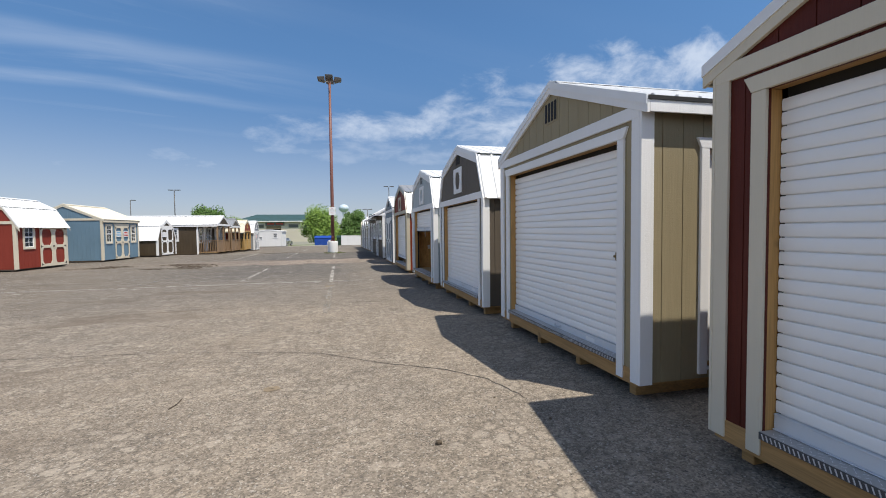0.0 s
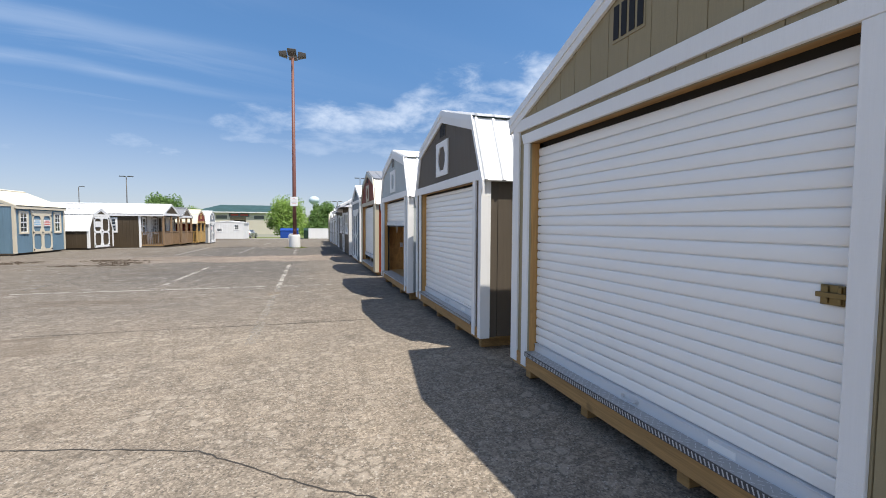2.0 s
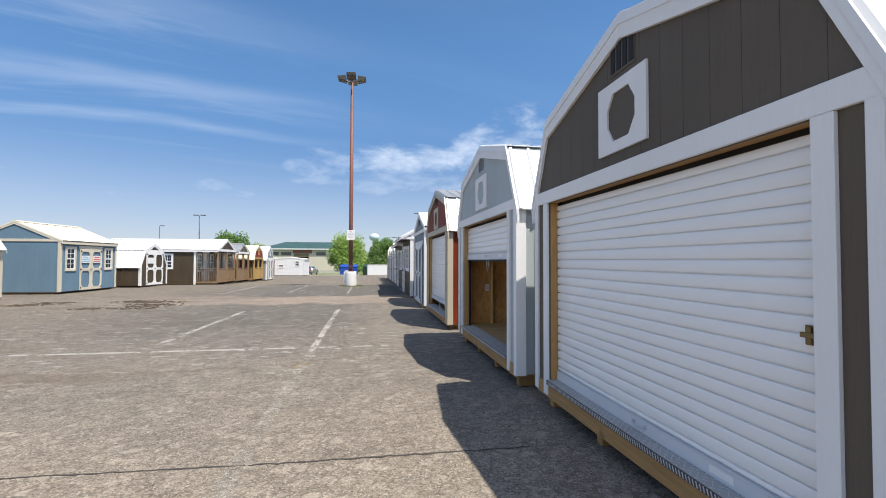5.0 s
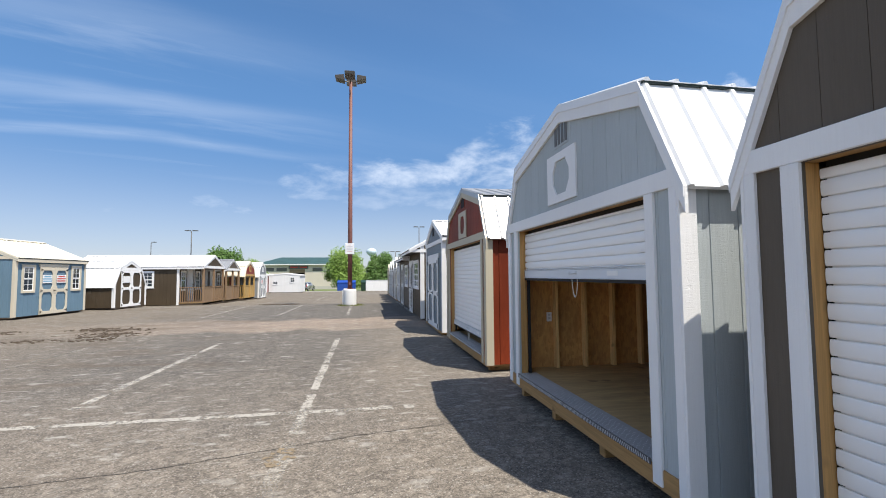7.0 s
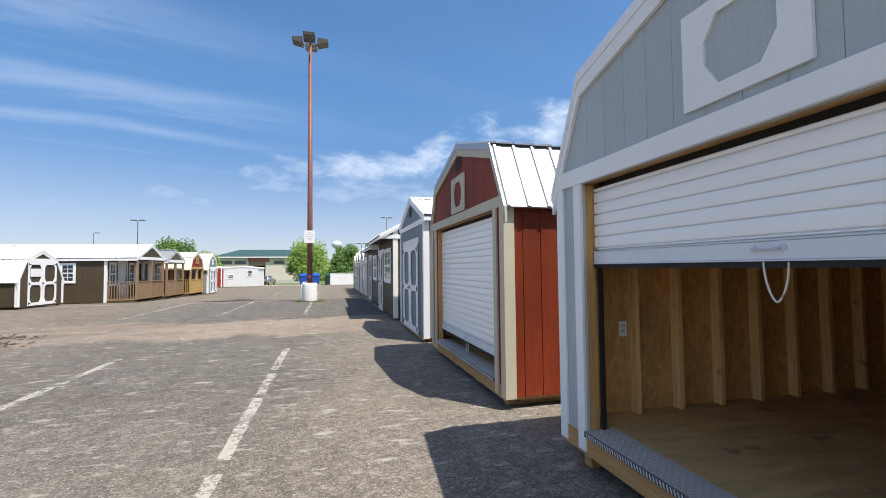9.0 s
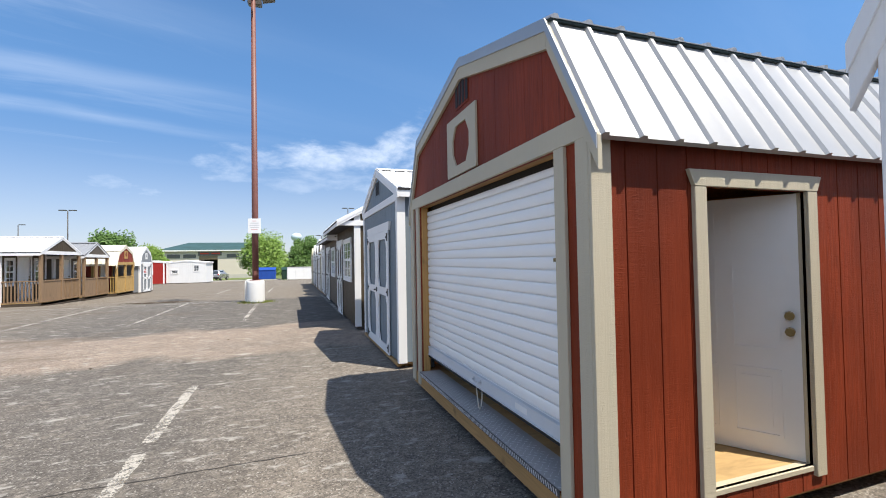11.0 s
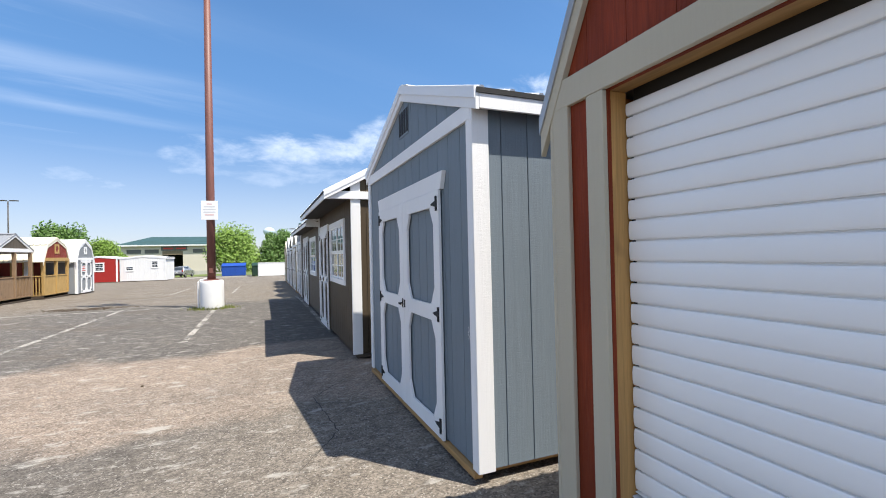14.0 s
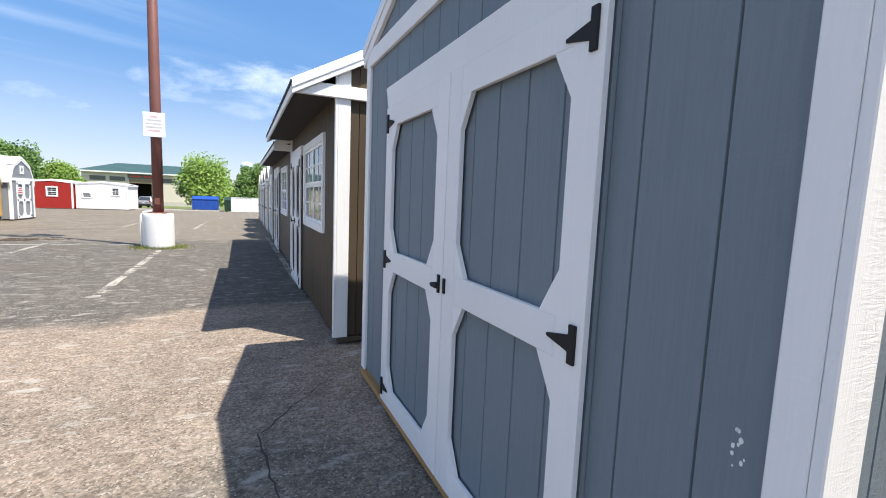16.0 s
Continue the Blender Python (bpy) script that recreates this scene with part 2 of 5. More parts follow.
def asphalt_material():
    """Old lot paving: pale worn aggregate near, darker sealed bays further on, a sandy strip across, fine crazing."""
    m, nodes, links, bsdf = material("old_asphalt")
    at = nodes.new("ShaderNodeTexCoord").outputs["Object"]
    sep = nodes.new("ShaderNodeSeparateXYZ")
    links.new(at, sep.inputs[0])
    wob = noise_of(nodes, links, at, 0.5, 4)
    wobble = span(nodes, links, wob, 0.3, 0.7, -0.7, 0.7)
    add = nodes.new("ShaderNodeMath")
    links.new(sep.outputs[1], add.inputs[0])
    links.new(wobble, add.inputs[1])
    y = add.outputs[0]
    stones = nodes.new("ShaderNodeTexVoronoi")
    stones.inputs["Scale"].default_value = 85.0
    links.new(at, stones.inputs["Vector"])
    grit = nodes.new("ShaderNodeSeparateColor")
    links.new(stones.outputs["Color"], grit.inputs[0])
    cells = nodes.new("ShaderNodeTexVoronoi")
    cells.feature = "DISTANCE_TO_EDGE"
    cells.inputs["Scale"].default_value = 9.0
    bent = noise_of(nodes, links, at, 9.0, 4)
    off = nodes.new("ShaderNodeVectorMath")
    off.operation = "MULTIPLY_ADD"
    comb = nodes.new("ShaderNodeCombineXYZ")
    for i in range(3):
        links.new(bent, comb.inputs[i])
    links.new(comb.outputs[0], off.inputs[0])
    off.inputs[1].default_value = (0.13, 0.13, 0.13)
    links.new(at, off.inputs[2])
    links.new(off.outputs[0], cells.inputs["Vector"])
    pale, grey, sand, dark = (0.236, 0.198, 0.156), (0.170, 0.147, 0.122), (0.243, 0.194, 0.155), (0.098, 0.089, 0.080)
    x_add = nodes.new("ShaderNodeMath")
    links.new(sep.outputs[0], x_add.inputs[0])
    links.new(wobble, x_add.inputs[1])
    # the sealer has worn away beside the sheds and far out across the lot
    sealed = span(nodes, links, x_add.outputs[0], 1.35, -0.1, 0.03, 1.0)

    def product(a, b):
        n = nodes.new("ShaderNodeMath")
        n.operation = "MULTIPLY"
        links.new(a, n.inputs[0])
        links.new(b, n.inputs[1])
        return n.outputs[0]

    base = blend(nodes, links, span(nodes, links, y, 8.0, 11.5), pale, grey)
    base = blend(nodes, links, product(span(nodes, links, y, 12.5, 16.5, 0.0, 0.85), sealed), base, dark)
    base = blend(nodes, links, span(nodes, links, y, 21.0, 21.6), base, sand)
    base = blend(nodes, links, span(nodes, links, y, 24.3, 24.9), base, dark)
    base = blend(nodes, links, span(nodes, links, y, 32.4, 34.5), base, (0.165, 0.141, 0.112))
    base = blend(nodes, links, span(nodes, links, sep.outputs[0], -3.6, -7.5, 0.0, 0.85), base, (0.165, 0.139, 0.109))
    big = noise_of(nodes, links, at, 0.35, 5, 0.6)
    base = blend(nodes, links, span(nodes, links, big, 0.44, 0.70, 0.0, 0.38), base, (0.120, 0.110, 0.100))
    soft = noise_of(nodes, links, off.outputs[0], 13.0, 3, 0.55, (0.8, 1.2, 1), 0.6)
    mid = noise_of(nodes, links, at, 2.6, 5, 0.6)
    tone = span(nodes, links, soft, 0.37, 0.63, 0.84, 1.16)
    for more in (span(nodes, links, mid, 0.30, 0.70, 0.84, 1.16), span(nodes, links, grit.outputs[0], 0.0, 1.0, 0.60, 1.40), span(nodes, links, noise_of(nodes, links, at, 34.0, 3, 0.6), 0.34, 0.66, 0.84, 1.16)):
        tone = product(tone, more)
    vm = nodes.new("ShaderNodeVectorMath")
    vm.operation = "SCALE"
    links.new(base, vm.inputs[0])
    links.new(tone, vm.inputs["Scale"])
    base = vm.outputs[0]
    # polished pale stones in soft clusters, and dull joints between them
    pebbles = nodes.new("ShaderNodeTexVoronoi")
    pebbles.inputs["Scale"].default_value = 9.0
    links.new(off.outputs[0], pebbles.inputs["Vector"])
    cell_tone = nodes.new("ShaderNodeSeparateColor")
    links.new(pebbles.outputs["Color"], cell_tone.inputs[0])
    cluster = span(nodes, links, noise_of(nodes, links, at, 1.1, 4, 0.6), 0.40, 0.62, 0.30, 1.0)
    worn = product(product(span(nodes, links, cell_tone.outputs[0], 0.25, 1.0, 0.0, 0.62), span(nodes, links, cells.outputs["Distance"], 0.0, 0.22)), cluster)
    worn = product(worn, span(nodes, links, y, 9.0, 14.0, 1.0, 0.40))
    base = blend(nodes, links, worn, base, (0.385, 0.338, 0.278))
    craze = product(product(span(nodes, links, cells.outputs["Distance"], 0.0, 0.12, 0.50, 0.0), cluster), span(nodes, links, y, 9.0, 14.0, 1.0, 0.35))
    base = blend(nodes, links, craze, base, (0.105, 0.092, 0.078))
    base = blend(nodes, links, span(nodes, links, grit.outputs[1], 0.94, 0.96, 0.0, 0.30), base, (0.60, 0.57, 0.52))
    base = blend(nodes, links, span(nodes, links, grit.outputs[2], 0.955, 0.98, 0.0, 0.55), base, (0.055, 0.050, 0.046))
    # lighter spalls and scrapes in the sealed bays
    chips = noise_of(nodes, links, at, 3.4, 5, 0.62, (0.8, 1.8, 1))
    small_chips = noise_of(nodes, links, at, 9.0, 4, 0.6, (0.7, 1.5, 1))
    far_on = span(nodes, links, y, 10.5, 13.0)
    base = blend(nodes, links, product(span(nodes, links, chips, 0.585, 0.675, 0.0, 0.68), far_on), base, (0.40, 0.385, 0.35))
    base = blend(nodes, links, product(span(nodes, links, small_chips, 0.60, 0.68, 0.0, 0.55), far_on), base, (0.36, 0.345, 0.315))
    # brown silt dragged in long smears over the open side of the lot
    smear = noise_of(nodes, links, at, 1.0, 5, 0.6, (0.35, 1.1, 1), 0.8)
    silt = product(span(nodes, links, smear, 0.52, 0.66, 0.0, 0.55), span(nodes, links, x_add.outputs[0], -0.8, -3.0))
    base = blend(nodes, links, silt, base, (0.112, 0.086, 0.064))
    rust = span(nodes, links, noise_of(nodes, links, at, 0.8, 5, 0.7), 0.70, 0.80, 0.0, 0.4)
    base = blend(nodes, links, rust, base, (0.30, 0.19, 0.09))
    links.new(base, bsdf.inputs["Base Color"])
    bsdf.inputs["Roughness"].default_value = 0.9
    bsdf.inputs["Specular IOR Level"].default_value = 0.25
    height = nodes.new("ShaderNodeMath")
    links.new(grit.outputs[0], height.inputs[0])
    links.new(span(nodes, links, cells.outputs["Distance"], 0.0, 0.08, 0.0, 0.5), height.inputs[1])
    bump_of(nodes, links, bsdf, height.outputs[0], 0.6, 0.005)
    return m


def worn_line_paint(name="worn_line_paint", left=0.55, colour=(0.43, 0.405, 0.36)):
    """White bay-line paint, worn through to the paving in flakes."""
    m, nodes, links, bsdf = material(name)
    at = nodes.new("ShaderNodeTexCoord").outputs["Object"]
    broad = noise_of(nodes, links, at, 1.6, 4, 0.6)
    flake = noise_of(nodes, links, at, 14.0, 7, 0.72)
    grit = noise_of(nodes, links, at, 75.0, 3)
    total = nodes.new("ShaderNodeMath")
    total.operation = "MULTIPLY_ADD"
    links.new(broad, total.inputs[0])
    total.inputs[1].default_value = 0.7
    links.new(flake, total.inputs[2])
    total_b = nodes.new("ShaderNodeMath")
    total_b.operation = "MULTIPLY_ADD"
    links.new(grit, total_b.inputs[0])
    total_b.inputs[1].default_value = 0.45
    links.new(total.outputs[0], total_b.inputs[2])
    links.new(span(nodes, links, total_b.outputs[0], left + 0.50, left + 0.66, 0.88, 0.10), bsdf.inputs["Alpha"])
    base = blend(nodes, links, span(nodes, links, grit, 0.4, 0.7, 0.0, 0.5), colour, shade(colour, 0.62))
    links.new(base, bsdf.inputs["Base Color"])
    bsdf.inputs["Roughness"].default_value = 0.85
    return m


def grass_material(name, a, b):
    m, nodes, links, bsdf = material(name)
    at = nodes.new("ShaderNodeTexCoord").outputs["Object"]
    n = noise_of(nodes, links, at, 1.2, 8, 0.7)
    links.new(blend(nodes, links, span(nodes, links, n, 0.3, 0.7), a, b), bsdf.inputs["Base Color"])
    bsdf.inputs["Roughness"].default_value = 0.9
    bump_of(nodes, links, bsdf, n, 0.6, 0.05)
    return m


WHITE = wood_paint("white_trim_paint", (0.84, 0.84, 0.84), 0.5, 0.05, 0.8, 0.0, 0.07)
CREAM = wood_paint("cream_trim_paint", (0.66, 0.60, 0.48), 0.55, 0.06, 0.8, 0.0, 0.07)
CLAY = wood_paint("clay_trim_paint", (0.52, 0.47, 0.36), 0.55, 0.06, 0.9, 0.0, 0.07)
MAHOGANY = wood_paint("mahogany_stain", (0.105, 0.022, 0.014), 0.5, 0.3, 1.2, 0.2)
REDWOOD = wood_paint("redwood_stain", (0.255, 0.044, 0.016), 0.6, 0.55, 1.3, 0.6)
KHAKI = wood_paint("khaki_paint", (0.335, 0.282, 0.176), 0.6, 0.08)
CHARCOAL = wood_paint("charcoal_brown_paint", (0.130, 0.108, 0.085), 0.6, 0.12)
MIST = wood_paint("mist_grey_paint", (0.45, 0.495, 0.51), 0.6, 0.07)
SLATE = wood_paint("slate_blue_paint", (0.192, 0.234, 0.270), 0.55, 0.08)
BROWN = wood_paint("dark_brown_paint", (0.085, 0.064, 0.042), 0.6, 0.15)
BARN_RED = wood_paint("barn_red_paint", (0.25, 0.045, 0.030), 0.6, 0.12)
SKY_BLUE = wood_paint("steel_blue_paint", (0.155, 0.25, 0.33), 0.6, 0.08)
DOVE = wood_paint("dove_grey_paint", (0.27, 0.29, 0.31), 0.6, 0.08)
BRIGHT_RED = wood_paint("bright_red_paint", (0.36, 0.03, 0.025), 0.6, 0.08)
PURE_WHITE = wood_paint("white_siding_paint", (0.80, 0.80, 0.79), 0.5, 0.03, 0.5)
LUMBER = raw_wood("sawn_pine", (0.46, 0.265, 0.100), (22, 2.5, 60))
# skid timber darkened to stand for the shadow gap beneath the sheds
DARK_TIMBER = raw_wood("weathered_dark_timber", (0.075, 0.055, 0.038), (22, 2.5, 60))
LUMBER_UP = raw_wood("sawn_pine_upright", (0.56, 0.315, 0.105), (55, 55, 2.5))
STUD = raw_wood("stud_pine", (0.86, 0.55, 0.23), (55, 55, 2.5))
CEDAR = raw_wood("weathered_cedar", (0.285, 0.185, 0.105), (50, 50, 2.5))
YELLOW_PINE = raw_wood("treated_pine", (0.50, 0.32, 0.11), (50, 50, 2.5))
PLY = raw_wood("plywood_floor", (0.50, 0.33, 0.145), (2, 9, 9))
OSB = strand_board("strand_board")
ROOF_WHITE = sheet_metal("white_roof_steel", (0.80, 0.81, 0.82), 0.42, 0.0, 0.05)
ROOF_GREY = sheet_metal("galvalume_roof", (0.44, 0.44, 0.44), 0.40, 0.5, 0.14)
ROOF_CREAM = sheet_metal("cream_roof_steel", (0.72, 0.67, 0.54), 0.45, 0.0, 0.06)
ROOF_DARK = sheet_metal("grey_roof_steel", (0.24, 0.25, 0.27), 0.45, 0.0, 0.08)
ROOF_GREEN = sheet_metal("green_roof_steel", (0.040, 0.085, 0.075), 0.45, 0.0, 0.1, 0.3)
CURTAIN = plain("white_door_steel", (0.87, 0.87, 0.865), 0.30, 0.0, 0.015, 0.6)
ZINC = sheet_metal("galvanised_steel", (0.60, 0.62, 0.65), 0.35, 0.75, 0.08)
BAR_STEEL = sheet_metal("door_bar_steel", (0.66, 0.69, 0.73), 0.4, 0.15, 0.06)
FOAM = plain("dark_green_foam", (0.018, 0.030, 0.026), 0.8)
BRASS = plain("zinc_yellow_latch", (0.22, 0.165, 0.075), 0.4, 0.8)
BLACK_IRON = plain("black_iron", (0.010, 0.010, 0.011), 0.75)
# near-black that puts shade into the colour: eaves, door gap, hall bay
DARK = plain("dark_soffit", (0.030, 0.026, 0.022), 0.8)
VENT = plain("grey_louvre", (0.12, 0.12, 0.115), 0.6)
DOOR_WHITE = plain("white_door_enamel", (0.86, 0.86, 0.85), 0.35, 0.0, 0.03)
CHECKER = sheet_metal("bright_tread_bars", (0.66, 0.66, 0.67), 0.35, 0.2, 0.1, 4.0)
PLATE = sheet_metal("aluminium_plate", (0.40, 0.395, 0.39), 0.55, 0.12, 0.2, 3.0)
LIP = sheet_metal("dark_tread_lip", (0.10, 0.10, 0.105), 0.45, 0.4, 0.2, 3.0)
GLASS = glass("window_glass")
ROPE = plain("white_rope", (0.62, 0.58, 0.50), 0.9)
CONCRETE = plain("whitewashed_concrete", (0.74, 0.74, 0.73), 0.75, 0.0, 0.10, 3.0)
GREY_CONCRETE = plain("kerb_concrete", (0.46, 0.44, 0.40), 0.85, 0.0, 0.15, 2.0)
RUST = plain("oxide_red_pole_paint", (0.165, 0.062, 0.048), 0.55, 0.0, 0.2, 3.0)
BRONZE = plain("bronze_lamp_paint", (0.055, 0.048, 0.040), 0.5)
SIGN = plain("white_sign_board", (0.80, 0.80, 0.80), 0.5, 0.0, 0.03)
SIGN_RED = plain("red_print", (0.55, 0.06, 0.04), 0.6)
SIGN_BLUE = plain("pale_blue_print", (0.20, 0.42, 0.60), 0.6)
SIGN_INK = plain("grey_print", (0.55, 0.55, 0.57), 0.6)
PALE_RED = plain("faded_red_print", (0.66, 0.42, 0.40), 0.6)
BLUE_STEEL = sheet_metal("blue_skip_paint", (0.012, 0.065, 0.36), 0.5, 0.0, 0.2)
GREEN_STEEL = sheet_metal("green_skip_paint", (0.015, 0.045, 0.025), 0.5, 0.0, 0.2)
BEIGE_WALL = plain("beige_metal_siding", (0.58, 0.53, 0.45), 0.7, 0.0, 0.06, 0.6)
ASPHALT = asphalt_material()
LINE = worn_line_paint()
FAINT_LINE = worn_line_paint("faint_line_paint", 0.42, (0.36, 0.33, 0.285))
STAIN = plain("rust_stain", (0.225, 0.175, 0.115), 0.9, 0.0, 0.35, 14.0)
CRACK = plain("crack_filler", (0.050, 0.045, 0.040), 0.9)
GRASS = grass_material("mown_grass", (0.065, 0.115, 0.022), (0.15, 0.18, 0.048))
WEEDS = grass_material("weeds", (0.08, 0.13, 0.02), (0.22, 0.22, 0.06))
LEAF_A = plain("bright_leaves", (0.16, 0.265, 0.038), 0.6, 0.0, 0.35, 0.8)
LEAF_B = plain("deep_leaves", (0.080, 0.160, 0.028), 0.6, 0.0, 0.35, 0.8)
BARK = plain("bark", (0.10, 0.075, 0.05), 0.9, 0.0, 0.3)
CAR_PAINT = sheet_metal("silver_car_paint", (0.42, 0.42, 0.43), 0.25, 0.6, 0.03)
TYRE = plain("tyre_rubber", (0.02, 0.02, 0.02), 0.8)
TAIL_RED = plain("tail_lamp_red", (0.35, 0.02, 0.02), 0.3)

# ---- mesh helpers ----


def prism(bm, pts, a0, a1, plane="yz", inset=0.0):
    """A polygon in one plane, drawn out along the third axis from a0 to a1."""
    order = {"yz": lambda p, a: (a, p[0], p[1]), "xz": lambda p, a: (p[0], a, p[1]), "xy": lambda p, a: (p[0], p[1], a)}[plane]
    lo = [bm.verts.new(order(p, a0)) for p in pts]
    hi = [bm.verts.new(order(p, a1)) for p in pts]
    n = len(pts)
    faces = [bm.faces.new(lo), bm.faces.new(hi[::-1])]
    faces += [bm.faces.new((lo[i], lo[i - 1], hi[i - 1], hi[i])) for i in range(n)]
    return faces


def box(bm, x0, x1, y0, y1, z0, z1):
    prism(bm, [(x0, y0), (x1, y0), (x1, y1), (x0, y1)], z0, z1, "xy")


def tube(bm, path, r, sides=8, r_end=None):
    """A round bar along a path of points."""
    rings = []
    for i, p in enumerate(path):
        p = Vector(p)
        way = (Vector(path[min(i + 1, len(path) - 1)]) - Vector(path[max(i - 1, 0)])).normalized()
        side = way.orthogonal().normalized() if abs(way.z) > 0.9 else way.cross(Vector((0, 0, 1))).normalized()
        other = way.cross(side)
        k = r if r_end is None else r + (r_end - r) * i / max(1, len(path) - 1)
        rings.append([bm.verts.new(p + k * (math.cos(a) * side + math.sin(a) * other)) for a in [2 * math.pi * j / sides for j in range(sides)]])
    for a, b in zip(rings, rings[1:]):
        for j in range(sides):
            bm.faces.new((a[j - 1], a[j], b[j], b[j - 1]))
    bm.faces.new(rings[0][::-1])
    bm.faces.new(rings[-1])


def part(name, bm, mat, parent, label="", m=None, bevel=0.0, smooth=False):
    """Links a bmesh as one mesh object under a thing or a part."""
    bmesh.ops.recalc_face_normals(bm, faces=bm.faces)
    if bevel:
        bmesh.ops.bevel(bm, geom=bm.edges[:], offset=bevel, segments=1, affect="EDGES", clamp_overlap=True)
    me = bpy.data.meshes.new(name)
    bm.to_mesh(me)
    bm.free()
    me.materials.append(mat)
    if smooth:
        for p in me.polygons:
            p.use_smooth = True
    ob = new(name, me)
    ob.parent = parent
    if m is not None:
        ob.matrix_basis = m
    if label:
        ob["label"] = label
    return ob


def boxes(name, rows, mat, parent, label="", m=None, bevel=0.0):
    bm = bmesh.new()
    for r in rows:
        box(bm, *r)
    return part(name, bm, mat, parent, label, m, bevel)


def empty(name, m, label, category, group="", kind=""):
    ob = new(name)
    ob.matrix_world = m
    ob.empty_display_size = 0.2
    return tagged(ob, label, category, group, kind)


# a face's own frame: u runs along the wall, the outside is -x
def face(side, half, x=0.0):
    """front: the gable end at x; near: the wall at y = -half; far: the wall at y = +half."""
    if side == "front":
        return pose(x, 0, 0)
    if side == "back":
        return pose(x, 0, 0, 0, 0, 180)
    if side == "low":
        return pose(x, -half, 0, 0, 0, 90)
    return pose(x, half, 0, 0, 0, -90)


# ---- sheds ----
BOARD = 0.203


def top_line(profile, u):
    for (a, za), (b, zb) in zip(profile, profile[1:]):
        if a - 1e-6 <= u <= b + 1e-6:
            return za + (zb - za) * (u - a) / (b - a) if b > a else max(za, zb)
    return profile[0][1] if u < profile[0][0] else profile[-1][1]


def board_wall(name, parent, u0, u1, z0, profile, openings, mat, m, single, thick=0.018, label="", groove=0.0044):
    """A wall of vertical grooved boards under a roofline, with openings cut through. single: each board is an object."""
    joined = bmesh.new()
    cuts = sorted({round(v, 4) for o in openings for v in o[:2] if u0 < v < u1})
    n = max(1, round((u1 - u0) / BOARD))
    made = []
    for i in range(n):
        a, b = u0 + (u1 - u0) * i / n, u0 + (u1 - u0) * (i + 1) / n
        marks = [a] + [c for c in cuts if a + 0.002 < c < b - 0.002] + [b]
        for p, q in zip(marks, marks[1:]):
            mid = (p + q) / 2
            ga, gb = (groove if p == a else 0.0), (groove if q == b else 0.0)
            spans, low = [], z0
            for o in sorted(openings, key=lambda o: o[2]):
                if o[0] - 1e-3 < mid < o[1] + 1e-3:
                    if o[2] > low + 0.005:
                        spans.append((low, o[2]))
                    low = o[3]
            spans.append((low, None))
            for lo, hi in spans:
                bm = bmesh.new() if single else joined
                inner = [u for u, _ in profile if p + 0.004 < u < q - 0.004]

                def outline(x, y):
                    top = [(u, top_line(profile, u) if hi is None else hi) for u in [x] + inner + [y]]
                    return [(x, lo), (y, lo)] + top[::-1]
                if min(v for _, v in outline(p, q)[2:]) <= lo + 0.004:
                    if single:
                        bm.free()
                    continue
                back = [bm.verts.new((thick, u, z)) for u, z in outline(p, q)]
                step = [bm.verts.new((0.013, u, z)) for u, z in outline(p, q)]
                front = [bm.verts.new((0.0, u, z)) for u, z in outline(p + ga, q - gb)]
                k = len(back)
                bm.faces.new(front)
                bm.faces.new(back[::-1])
                for r, s in ((front, step), (step, back)):
                    for j in range(k):
                        bm.faces.new((r[j], r[j - 1], s[j - 1], s[j]))
                if single:
                    made.append(bm)
    if not single:
        return part(name, joined, mat, parent, label, m)
    joined.free()
    first = part(name, made[0], mat, parent, label, m)
    for bm in made[1:]:
        part("siding_board", bm, mat, first)
    return first


def slat_mesh(width, pitch):
    """One rib of a roll-up curtain: a smooth swell between narrow rolled grooves."""
    bm = bmesh.new()
    swell = [(0.0055 - 0.0055 * math.sin(math.pi * k / 12) ** 0.5, 0.0075 + (pitch - 0.0085) * k / 12) for k in range(13)]
    pts = [(0.018, 0.0), (0.018, 0.0058)] + swell + [(0.017, pitch), (0.026, pitch), (0.026, 0.0)]
    prism(bm, pts, -width / 2, width / 2, "xz")
    bmesh.ops.recalc_face_normals(bm, faces=bm.faces)
    me = bpy.data.meshes.new("curtain_slat")
    bm.to_mesh(me)
    bm.free()
    me.materials.append(CURTAIN)
    return me


SLATS = {}


